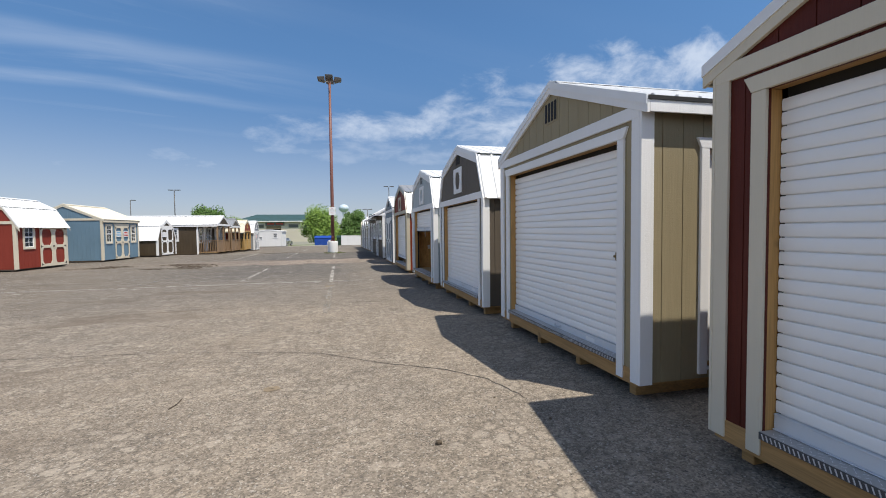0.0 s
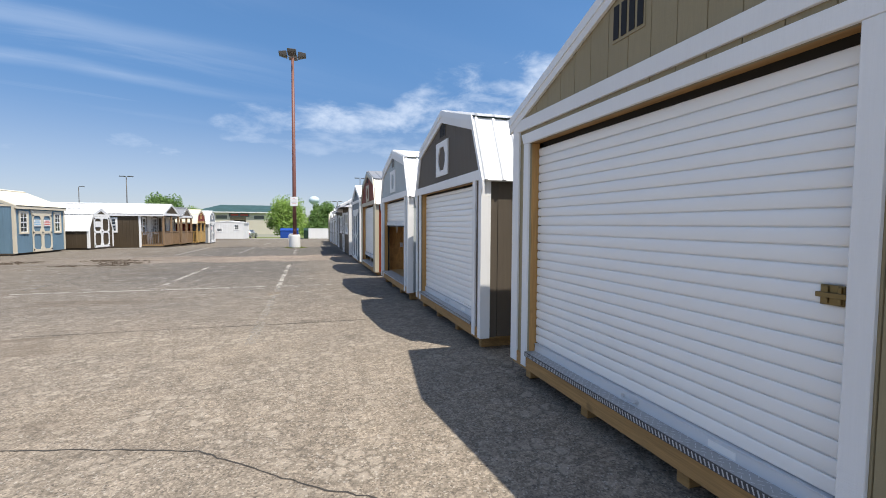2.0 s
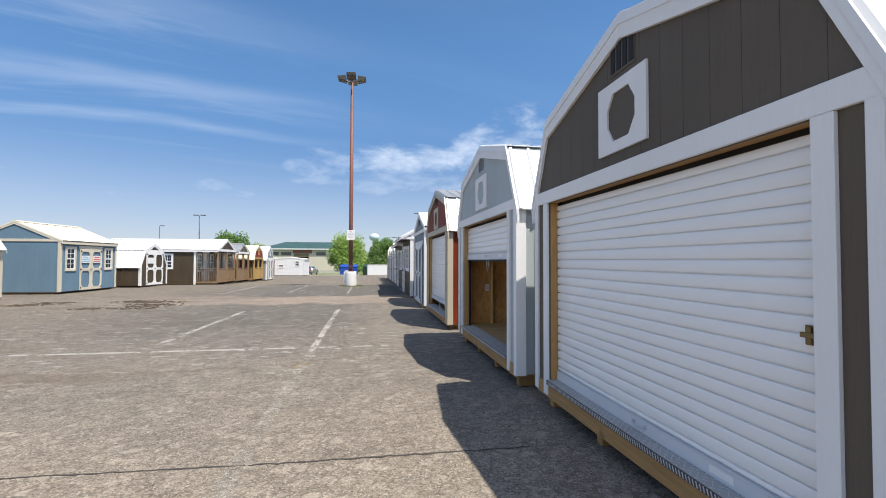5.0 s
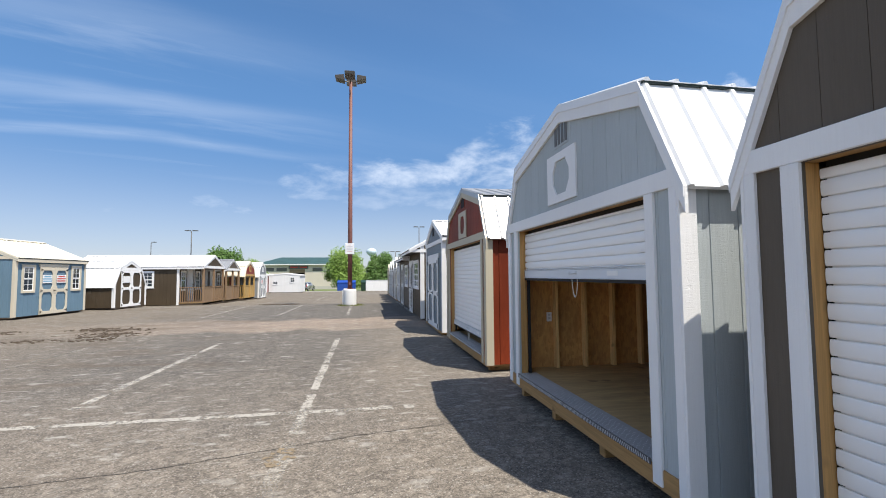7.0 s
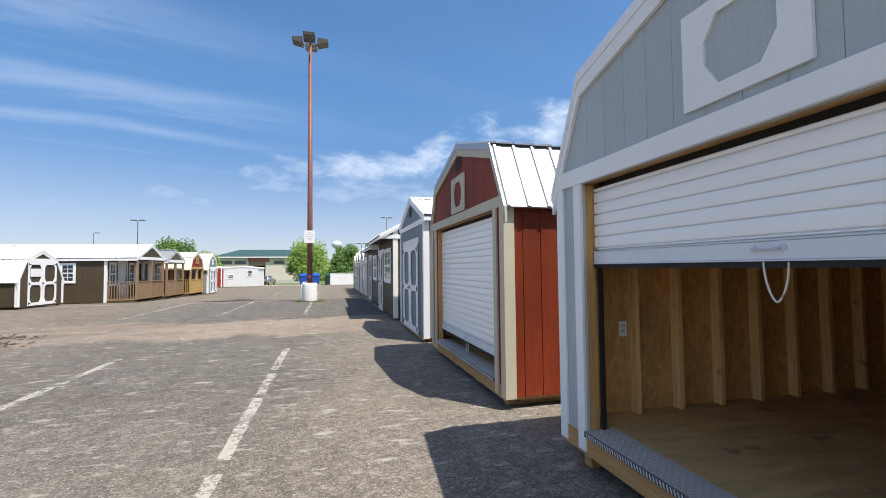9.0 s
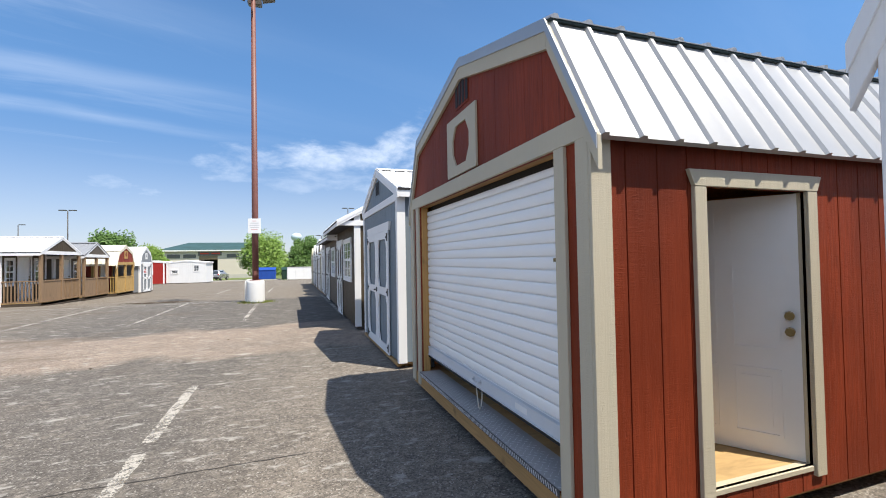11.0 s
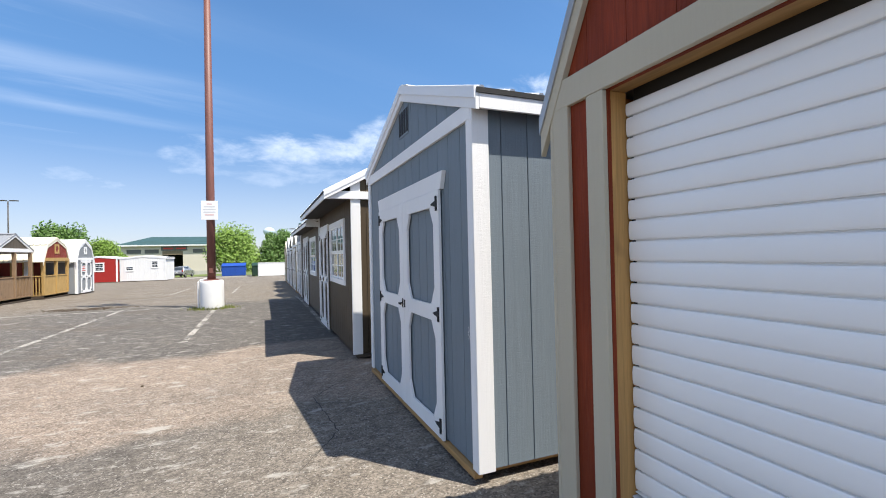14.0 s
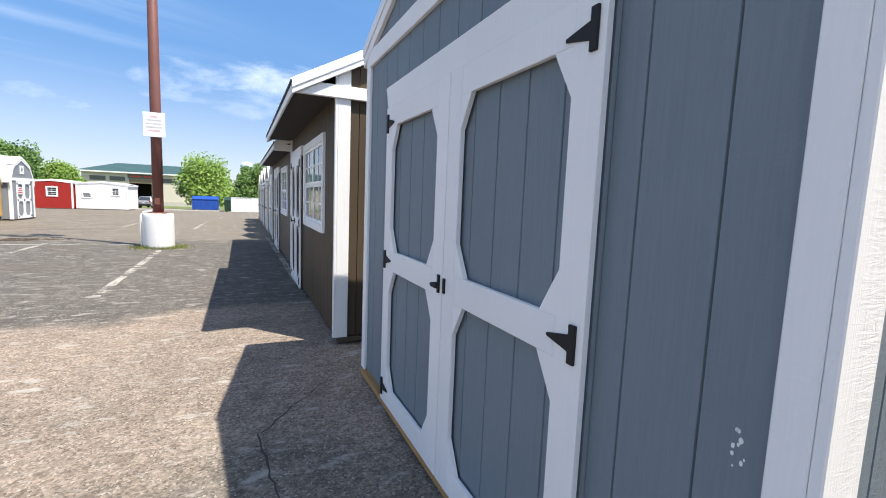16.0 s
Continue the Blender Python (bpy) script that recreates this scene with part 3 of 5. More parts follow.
def roll_up_door(shed, x, half, z_low, z_top, latch=None, rope=False, handle=True, mid=0.0, phase=0.456):
    """A steel roll-up door: ribs, bottom bar, handle, side guides, coil housing behind the header."""
    bm = bmesh.new()
    box(bm, x - 0.012, x + 0.028, -half, half, z_low, z_low + 0.082)
    door = part("roll_up_door", bm, BAR_STEEL, shed, "white ribbed steel roll-up door with a galvanised bottom bar", pose(0, mid, 0), bevel=0.003)
    pitch = 0.0801
    boxes("bar_bead", [(x - 0.015, x + 0.028, -half, half, z_low + 0.083, z_low + 0.088)], BAR_STEEL, door)
    boxes("bar_foot", [(x - 0.020, x + 0.030, -half, half, z_low - 0.006, z_low - 0.0005)], BAR_STEEL, door)

    def slat(z, tall):
        key = (round(half, 3), round(tall, 3))
        if key not in SLATS:
            SLATS[key] = slat_mesh(2 * half, tall)
        one = new("curtain_slat", SLATS[key])
        one.parent = door
        one.matrix_basis = pose(x, 0, z)

    # whole ribs up from the bar, and what shows of the last one under the head
    base = z_low + 0.089
    first = phase + math.ceil((base - phase) / pitch) * pitch
    if first - base > 0.012:
        slat(base, first - base)
    while first + pitch < z_top:
        slat(first, pitch)
        first += pitch
    if z_top - first > 0.012:
        slat(first, z_top - first)
    boxes("rubber_seal", [(x - 0.010, x + 0.018, -half, half, z_low - 0.034, z_low - 0.0065)], BLACK_IRON, door, "black rubber bottom seal")
    for side in (-1, 1):
        boxes("door_guide", [(x + 0.016, x + 0.050, side * half - 0.018, side * half - 0.002, 0.30, z_top)], BLACK_IRON, door)
    if handle:
        bm = bmesh.new()
        tube(bm, [(x - 0.013, 0.035, z_low + 0.050), (x - 0.034, 0.030, z_low + 0.047), (x - 0.040, -0.025, z_low + 0.043), (x - 0.034, -0.080, z_low + 0.047), (x - 0.013, -0.085, z_low + 0.050)], 0.006, 8)
        for u in (0.042, -0.092):
            tube(bm, [(x - 0.011, u, z_low + 0.050), (x - 0.017, u, z_low + 0.050)], 0.017, 10)
        part("lift_handle", bm, ZINC, door)
    boxes("maker_plate", [(x - 0.0145, x - 0.012, -half * 0.62, -half * 0.62 + 0.16, z_low + 0.025, z_low + 0.065)], SIGN, door, "small white maker's sticker")
    if latch:
        u, z = latch
        bm = bmesh.new()
        box(bm, x - 0.014, x - 0.006, u - 0.045, u + 0.045, z - 0.042, z + 0.042)
        box(bm, x - 0.030, x - 0.014, u - 0.06, u + 0.055, z - 0.011, z + 0.011)
        box(bm, x - 0.022, x - 0.014, u + 0.012, u + 0.038, z - 0.036, z + 0.036)
        box(bm, x - 0.022, x - 0.014, u - 0.038, u - 0.022, z - 0.036, z + 0.036)
        part("slide_latch", bm, BRASS, door, "yellow zinc slide latch", bevel=0.002)
    if rope:
        bm = bmesh.new()
        pts = [(x - 0.01, 0.055 * math.cos(a) * (0.6 + 0.4 * abs(math.cos(a))) - 0.058, z_low - 0.01 + 0.17 * (math.sin(a) if math.sin(a) < 0 else 0)) for a in [math.pi + math.pi * i / 14 for i in range(15)]]
        tube(bm, pts, 0.0048, 6)
        part("pull_rope", bm, ROPE, door, "white pull rope hanging in a loop")
    return door


def vent(parent, u, z, m, body, w=0.30, h=0.26):
    """A slotted louvre let into the gable."""
    bm = bmesh.new()
    box(bm, -0.006, 0.010, u - w / 2, u + w / 2, z - h / 2, z + h / 2)
    v = part("gable_vent", bm, body, parent, "small louvred gable vent", m)
    for i in range(4):
        a = u - w / 2 + w * (i + 0.5) / 4
        boxes("vent_slot", [(-0.010, -0.006, a - w * 0.085, a + w * 0.085, z - h * 0.42, z + h * 0.42)], VENT if body is MIST else BLACK_IRON, v)
    return v


def octagon_frame(parent, u, z, w, h, mat, inner, m):
    """A flat square surround with an eight-sided hole, over a blind panel."""
    outer = [(u - w / 2, z - h / 2), (u + w / 2, z - h / 2), (u + w / 2, z + h / 2), (u - w / 2, z + h / 2)]
    a, b, c = w * 0.29, h * 0.34, 0.075
    hole = [(u - a + c, z - b), (u + a - c, z - b), (u + a, z - b + c * 1.5), (u + a, z + b - c * 1.5), (u + a - c, z + b), (u - a + c, z + b), (u - a, z + b - c * 1.5), (u - a, z - b + c * 1.5)]
    bm = bmesh.new()
    o0, o1 = [bm.verts.new((-0.020, *p)) for p in outer], [bm.verts.new((-0.002, *p)) for p in outer]
    h0, h1 = [bm.verts.new((-0.020, *p)) for p in hole], [bm.verts.new((-0.002, *p)) for p in hole]
    for i in range(4):
        j = (i + 1) % 4
        bm.faces.new((o0[i], o0[j], h0[(2 * i + 1) % 8], h0[2 * i]))
        bm.faces.new((o0[j], h0[(2 * i + 2) % 8], h0[(2 * i + 1) % 8]))
        bm.faces.new((o0[i], o0[j], o1[j], o1[i]))
    for i in range(8):
        bm.faces.new((h0[i], h0[i - 1], h1[i - 1], h1[i]))
    f = part("octagon_surround", bm, mat, parent, "flat painted surround with an eight-sided opening", m)
    bm = bmesh.new()
    prism(bm, [(u + (p - u) * 0.999, z + (q - z) * 0.999) for p, q in hole], -0.005, -0.001)
    part("blind_panel", bm, inner, f)
    return f


def sash_window(parent, m, u0, u1, z0, z1, trim, units=1, grid=(2, 2), shutters=None):
    """A cased window: surround, sashes with bars, real panes."""
    t = 0.085
    surround = boxes("window", [(-0.028, 0.004, u0 - t, u0, z0 - t, z1 + t), (-0.028, 0.004, u1, u1 + t, z0 - t, z1 + t), (-0.029, 0.003, u0, u1, z1, z1 + t), (-0.036, 0.003, u0, u1, z0 - t, z0)], trim, parent, "white cased sash window", m, 0.003)
    step = (u1 - u0) / units
    for k in range(units):
        a, b = u0 + k * step, u0 + (k + 1) * step
        zm = (z0 + z1) / 2
        for lo, hi, x in ((z0, zm, -0.006), (zm, z1, -0.014)):
            bm = bmesh.new()
            f = 0.030
            for r in ((a, a + f, lo, hi), (b - f, b, lo, hi), (a + f, b - f, lo, lo + f), (a + f, b - f, hi - f, hi)):
                box(bm, x, x + 0.03, *r)
            for i in range(1, grid[0]):
                c = a + (b - a) * i / grid[0]
                box(bm, x + 0.006, x + 0.02, c - 0.008, c + 0.008, lo + f, hi - f)
            for i in range(1, grid[1]):
                c = lo + (hi - lo) * i / grid[1]
                box(bm, x + 0.007, x + 0.019, a + f, b - f, c - 0.008, c + 0.008)
            s = part("sash", bm, DOOR_WHITE, surround)
            boxes("pane", [(x + 0.011, x + 0.015, a + f, b - f, lo + f, hi - f)], GLASS, s)
    return surround


def barn_doors(parent, m, u0, u1, z0, z1, frame_mat, panel_mat, header=True, hinges=True, boards=True, leaves=2, notice=None):
    """Barn doors of braced frames with cut corners over boarded panels, strap hinges and a handle."""
    step = (u1 - u0) / leaves
    for k in range(leaves):
        a, b = u0 + k * step + 0.003, u0 + (k + 1) * step - 0.003
        st = 0.118 if step > 0.8 else 0.095 if step > 0.6 else 0.075
        zm = z0 + (z1 - z0) * 0.50
        profile = [(a, z1), (b, z1)]
        leaf = board_wall("door_leaf", parent, a, b, z0, profile, [], panel_mat, m @ pose(-0.012, 0, 0), False, 0.03, "barn door leaf with painted panels in a white braced frame")
        rails = [(-0.034, -0.0121, a, a + st, z0, z1), (-0.034, -0.0121, b - st, b, z0, z1),
                 (-0.033, -0.0122, a + st, b - st, z1 - 0.12, z1), (-0.033, -0.0122, a + st, b - st, z0, z0 + 0.12), (-0.033, -0.0122, a + st, b - st, zm - 0.062, zm + 0.062)]
        for r in rails:
            boxes("rail", [r], frame_mat, leaf, "", None, 0.002)
        c = 0.11
        for lo, hi in ((z0 + 0.12, zm - 0.062), (zm + 0.062, z1 - 0.12)):
            for u, s in ((a + st, 1), (b - st, -1)):
                for z, t in ((lo, 1), (hi, -1)):
                    bm = bmesh.new()
                    prism(bm, [(u, z), (u + s * c * 0.75, z), (u, z + t * c * 1.25)], -0.0325, -0.0123)
                    part("corner_brace", bm, frame_mat, leaf)
        if hinges:
            outer, s = (a, 1) if k == 0 else (b, -1)
            for z in (z0 + 0.10, zm, z1 - 0.10):
                bm = bmesh.new()
                prism(bm, [(outer + s * 0.050, z - 0.026), (outer + s * 0.150, z - 0.005), (outer + s * 0.150, z + 0.005), (outer + s * 0.050, z + 0.026)], -0.039, -0.034)
                box(bm, -0.044, -0.034, *sorted((outer + s * 0.024, outer + s * 0.050)), z - 0.056, z + 0.056)
                part("strap_hinge", bm, BLACK_IRON, leaf, "black strap hinge", None, 0.001)
        if k == leaves - 1 and hinges:
            bm = bmesh.new()
            box(bm, -0.042, -0.034, a + 0.022, a + 0.042, zm - 0.042, zm + 0.042)
            tube(bm, [(-0.040, a + 0.032, zm), (-0.075, a + 0.032, zm), (-0.078, a + 0.010, zm), (-0.078, a - 0.030, zm)], 0.009, 6)
            box(bm, -0.042, -0.034, a - 0.038, a - 0.020, zm - 0.034, zm + 0.034)
            part("tee_handle", bm, BLACK_IRON, leaf, "black tee handle")
        if notice and k < len(notice) and notice[k]:
            zc = zm + (z1 - zm) * 0.50
            card = boxes("notice", [(-0.0315, -0.0305, a + st + 0.02, b - st - 0.02, zc - 0.16, zc + 0.16)], SIGN, leaf, "printed paper sale notice")
            for i, w in enumerate((0.7, 0.9, 0.9)):
                h = (b - a - 2 * st - 0.04) * w / 2
                boxes("print_bar", [(-0.0328, -0.0316, (a + b) / 2 - h, (a + b) / 2 + h, zc + 0.07 - 0.09 * i, zc + 0.12 - 0.09 * i)], notice[k], card)
    if header:
        bm = bmesh.new()
        prism(bm, [(u0 - 0.01, z1 + 0.004), (u1 + 0.01, z1 + 0.004), (u1 + 0.06, z1 + 0.135), (u0 - 0.06, z1 + 0.135)], -0.036, -0.001)
        part("door_header", bm, frame_mat, parent, "header board with splayed ends", m, 0.002)


def panel_door(parent, m, u0, u1, z0, z1, trim, ajar=0.0, head_only=False):
    """A six-panel entry door in a trimmed frame with a splayed header; it opens inwards."""
    t = 0.085
    fr = boxes("door_frame", [(-0.024, 0.06, u0 - t, u0, z0 - 0.06, z1), (-0.024, 0.06, u1, u1 + t, z0 - 0.06, z1), (-0.01, 0.06, u0, u1, z0 - 0.03, z0)], trim, parent, "painted door casing", m, 0.003)
    bm = bmesh.new()
    prism(bm, [(u0 - t, z1 + 0.001), (u1 + t, z1 + 0.001), (u1 + t + 0.04, z1 + 0.09), (u0 - t - 0.04, z1 + 0.09)], -0.026, -0.001)
    part("door_header", bm, trim, fr, "", None, 0.002)
    w, h = u1 - u0, z1 - z0
    bm = bmesh.new()
    box(bm, 0.0, 0.04, 0.004, w - 0.004, 0, h - 0.004)
    for (pa, pb) in ((0.13, 0.45), (0.55, 0.87)):
        for (qa, qb) in ((0.07, 0.33), (0.40, 0.76), (0.83, 0.95)):
            y0, y1, c, d = w * pa, w * pb, h * qa, h * qb
            for r in ((y0, y1, c, c + 0.018), (y0, y1, d - 0.018, d), (y0, y0 + 0.018, c + 0.018, d - 0.018), (y1 - 0.018, y1, c + 0.018, d - 0.018)):
                box(bm, -0.007, 0.0005, *r)
            box(bm, -0.005, 0.0005, y0 + 0.05, y1 - 0.05, c + 0.05, d - 0.05)
    leaf = part("door_leaf", bm, DOOR_WHITE, fr, "white six-panel door", pose(0.035, u0, z0, 0, 0, ajar) if ajar <= 0 else pose(0.025, u1, z0, 0, 0, ajar) @ pose(0, -w, 0))
    bm = bmesh.new()
    for z in (0.48, 0.54):
        tube(bm, [(-0.005, w * 0.07, h * z), (-0.03, w * 0.07, h * z), (-0.06, w * 0.07, h * z)], 0.026, 8)
    part("door_knob", bm, BRASS, leaf, "brass knob and deadlock")
    return fr


def roof_slope(name, parent, x0, x1, eave, ridge, mat, ribs=True, thick=0.028):
    """Ribbed steel over a deck, from the eave point to the ridge point (y, z), drawn along x."""
    ey, ez = eave
    ry, rz = ridge
    way = Vector((0, ry - ey, rz - ez))
    run = way.length
    way.normalize()
    out = Vector((0, -way.z, way.y)) if way.y > 0 else Vector((0, way.z, -way.y))
    pts = [(x0, 0.0)]
    if ribs:
        n = max(1, round((x1 - x0) / 0.229))
        for i in range(n + 1):
            c = x0 + 0.03 + (x1 - x0 - 0.06) * i / n
            pts += [(c - 0.026, 0.0), (c - 0.012, 0.019), (c + 0.012, 0.019), (c + 0.026, 0.0)]
    pts += [(x1, 0.0), (x1, -thick), (x0, -thick)]
    bm = bmesh.new()
    rings = []
    for k in (0.0, run):
        rings.append([bm.verts.new(Vector((x, ey, ez)) + way * k + out * h) for x, h in pts])
    a, b = rings
    bm.faces.new(a)
    bm.faces.new(b[::-1])
    for j in range(len(pts)):
        bm.faces.new((a[j], a[j - 1], b[j - 1], b[j]))
    return part(name, bm, mat, parent)


def rake(bm, line, x0, x1, drop):
    """Boards that follow the roof's edge."""
    for (a, za), (b, zb) in zip(line, line[1:]):
        prism(bm, [(a, za - drop), (b, zb - drop), (b, zb), (a, za)], x0, x1)


def shed_building(m, name, label, W, D, roof_type, z0, eave, peak, brk, walls, trim, roof, front=None, low=(), high=(), group="", single=False, overhang=0.012, ribs=True,
                  band=True, interior=False, skids=LUMBER, category="shed", side_over=0.10, fascia=True, corner=0.09, porch=0.0, top_vent=True, seen="low", front_over=0.09, rake_mat=None, band_z=None, band_out=0.0, fascia_h=0.12, lap=None, base_gap=None):
    """A portable timber building. Its gable end faces -x at x = 0; it is W wide (y) and D deep (x)."""
    shed = empty(name, m, label, category, group)
    h = W / 2
    if roof_type == "gable":
        line = [(-h, eave), (0, peak), (h, eave)]
    else:
        line = [(-h, eave), (-h + brk[0], brk[1]), (0, peak), (h - brk[0], brk[1]), (h, eave)]
    fo, fc = list(front or ()), face("front", h, porch)
    opens = [f["hole"] for f in fo if "hole" in f]
    board_wall("front_wall", shed, -h, h, z0, line, opens, walls, fc, True, groove=0.0035 if roof_type == "gable" else 0.0014)
    bm = bmesh.new()
    prism(bm, [(-h, z0), (h, z0)] + line[::-1], 0.0, 0.018)
    part("back_wall", bm, walls, shed, "", face("back", h, D))
    for side, items in (("low", low), ("high", high)):
        fm = face(side, h, 0)
        # along the low wall u runs from 0 at the front to -D; along the high wall from 0 to D
        sg = -1 if side == "low" else 1
        ops = [f["hole"] for f in items if "hole" in f]
        ops = [(min(sg * a, sg * b), max(sg * a, sg * b), c, d) for a, b, c, d in ops]
        if side != seen and not items:
            bm = bmesh.new()
            box(bm, 0.0, 0.018, min(sg * porch, sg * D), max(sg * porch, sg * D), z0, eave)
            part("side_wall", bm, walls, shed, "", fm)
            continue
        board_wall("side_wall", shed, min(sg * porch, sg * D), max(sg * porch, sg * D), z0, [(min(0, sg * D), eave), (max(0, sg * D), eave)], ops, walls, fm, True)
        for f in items:
            a, b, c, d = f["hole"] if "hole" in f else f["at"]
            u0, u1 = min(sg * a, sg * b), max(sg * a, sg * b)
            if f["kind"] == "window":
                sash_window(shed, fm, u0, u1, c, d, f.get("trim", trim), f.get("units", 1), f.get("grid", (2, 2)))
            elif f["kind"] == "door":
                panel_door(shed, fm, u0, u1, c, d, trim, f.get("ajar", 0.0))
            elif f["kind"] == "barn":
                barn_doors(shed, fm, u0, u1, c, d, f.get("trim", trim), f.get("panel", walls), f.get("header", True), f.get("hinges", True), notice=f.get("notice"))
    # corner boards
    for s in (-1, 1):
        y0, y1 = sorted((s * h, s * (h - corner)))
        for x, sx in ((porch, -1),):
            boxes("corner_trim", [(x - 0.022, x, y0, y1, z0 - (0.01 if base_gap is None else base_gap), eave - 0.02)], trim, shed, "", None, 0.003)
            a, b = sorted((s * (h + 0.001), s * (h + 0.023)))
            boxes("corner_trim", [(x - 0.022, x + (corner if lap is None else lap), a, b, z0 - 0.01, eave - 0.03)], trim, shed, "", None, 0.003)
            boxes("corner_trim", [(D - corner, D + 0.02, a, b, z0 - 0.01, eave - 0.03)], trim, shed, "", None, 0.003)
    # roof
    x0, x1 = -overhang, D + overhang
    pts = line
    lift = 0.035
    if roof_type == "gable":
        slope = (peak - eave) / h
        for s in (-1, 1):
            e = (s * (h + side_over), eave - slope * side_over + lift)
            roof_slope("roof_panel", shed, x0, x1, e, (0, peak + lift), roof, ribs)
            if fascia:
                a, b = sorted((e[0], e[0] - s * 0.02))
                boxes("fascia", [(x0 + (0.021 if overhang > 0.05 else 0.0125), x1, a, b, e[1] - 0.03 - fascia_h, e[1] - 0.030)], trim, shed, "", None, 0.002)
                # soffit board coloured near-black to carry the shade under the eave
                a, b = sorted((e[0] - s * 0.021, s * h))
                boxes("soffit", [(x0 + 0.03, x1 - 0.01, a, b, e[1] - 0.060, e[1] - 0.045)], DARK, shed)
                a, b = sorted((e[0] + s * 0.001, e[0] + s * 0.009))
                boxes("foam_closure", [(x0 - 0.008, x1, a, b, e[1] - 0.0295, e[1] + 0.004)], BLACK_IRON, shed, "black foam closure strip under the roof sheet")
        edge = [(-(h + side_over), eave - slope * side_over + lift), (0, peak + lift), (h + side_over, eave - slope * side_over + lift)]
    else:
        k = (brk[1] - eave) / brk[0]
        over = side_over
        e = lambda s: (s * (h + over), eave - k * over + lift)
        br = lambda s: (s * (h - brk[0] + 0.02), brk[1] + lift)
        for s in (-1, 1):
            roof_slope("roof_panel", shed, x0, x1, e(s), br(s), roof, ribs)
            fall_off = (peak - brk[1]) / (h - brk[0] + 0.02)
            lip = (br(s)[0] + s * 0.035, br(s)[1] - 0.035 * fall_off + 0.016)
            roof_slope("roof_panel", shed, x0, x1, lip, (0, peak + lift + 0.010), roof, ribs, 0.006)
            p, q = sorted((br(s)[0] + s * 0.004, br(s)[0] + s * 0.028))
            boxes("foam_closure", [(x0 + 0.002, x1, p, q, lip[1] - 0.020, lip[1] - 0.005)], FOAM, shed, "dark green foam closure under the upper roof sheet")
        edge = [e(-1), br(-1), (0, peak + lift), br(1), e(1)]
    bm = bmesh.new()
    prism(bm, [(-0.16, peak + lift - 0.035), (0, peak + lift + 0.012), (0.16, peak + lift - 0.035), (0.16, peak + lift - 0.028), (0, peak + lift + 0.026), (-0.16, peak + lift - 0.028)], x0 - 0.01, x1 + 0.01)
    part("ridge_cap", bm, roof, shed)
    for i, (a, b) in enumerate(zip(edge, edge[1:])):
        bm = bmesh.new()
        rake(bm, [a, b], x0 - 0.016, x0 + (0.020 if overhang > 0.05 else 0.011), 0.115 if overhang > 0.05 else (0.135 if roof_type == "gable" else 0.165))
        part("rake_board", bm, rake_mat or trim, shed, "", None, 0.002)
        bm = bmesh.new()
        rake(bm, [(a[0], a[1] + 0.010), (b[0], b[1] + 0.010)], x0 - 0.024, x0 - 0.0165, 0.075)
        part("rake_flashing", bm, roof, shed)
        bm = bmesh.new()
        rake(bm, [(a[0], a[1] - 0.03), (b[0], b[1] - 0.03)], x1 - 0.02, x1 + 0.004, 0.085)
        part("rake_board", bm, trim, shed)
    if overhang > 0.05 and porch == 0:
        for a, b in zip(edge, edge[1:]):
            bm = bmesh.new()
            rake(bm, [(a[0], a[1] - 0.035), (b[0], b[1] - 0.035)], x0 + 0.021, -0.0225, 0.012)
            part("soffit", bm, trim, shed)
    if band:
        zb = eave - 0.005 if band_z is None else band_z
        boxes("gable_band", [(-0.0235 - (0.02 if band_out else 0), 0.0, -h - band_out, h + band_out, zb - (0.055 if roof_type == "gable" else 0.060), zb + (0.055 if roof_type == "gable" else 0.060))] if not porch else [(-0.0235, 0.02, -h, h, zb - 0.10, zb + 0.05)], trim, shed, "horizontal trim board across the gable", None, 0.003)
        if porch:
            board_wall("gable_panel", shed, -h, h, zb + 0.05, line, [], walls, pose(0, 0, 0), False)
    if top_vent:
        vent(shed, 0, peak - (0.30 if roof_type == "gable" else 0.225), face("front", h, 0), walls)
    # floor deck, rim and skids
    boxes("floor_deck", [(0.02, D - 0.02, -h + 0.02, h - 0.02, z0 + 0.09, z0 + 0.135)], PLY, shed, "bare plywood floor")
    rolled = any(f["kind"] == "rollup" for f in fo)
    boxes("floor_rim", [(-0.012 if rolled else -0.034, 0.028, -h + 0.02, h - 0.02, z0 - (0.035 if rolled else 0.055), z0 + (0.10 if rolled else -0.012))], skids, shed, "sawn timber floor rim", None, 0.004)
    for s in (-1, 1):
        a, b = sorted((s * (h - 0.03), s * (h - 0.07)))
        boxes("floor_rim", [(0.029, D - 0.02, a, b, z0 - 0.035, z0 + 0.085)], skids, shed, "", None, 0.004)
    for y in (-h * 0.88, -h * 0.30, h * 0.30, h * 0.88):
        boxes("skid", [(0.07, D - 0.05, y - 0.045, y + 0.045, 0.0, z0 - (0.036 if rolled else 0.056))], skids, shed, "sawn timber skid", None, 0.006)
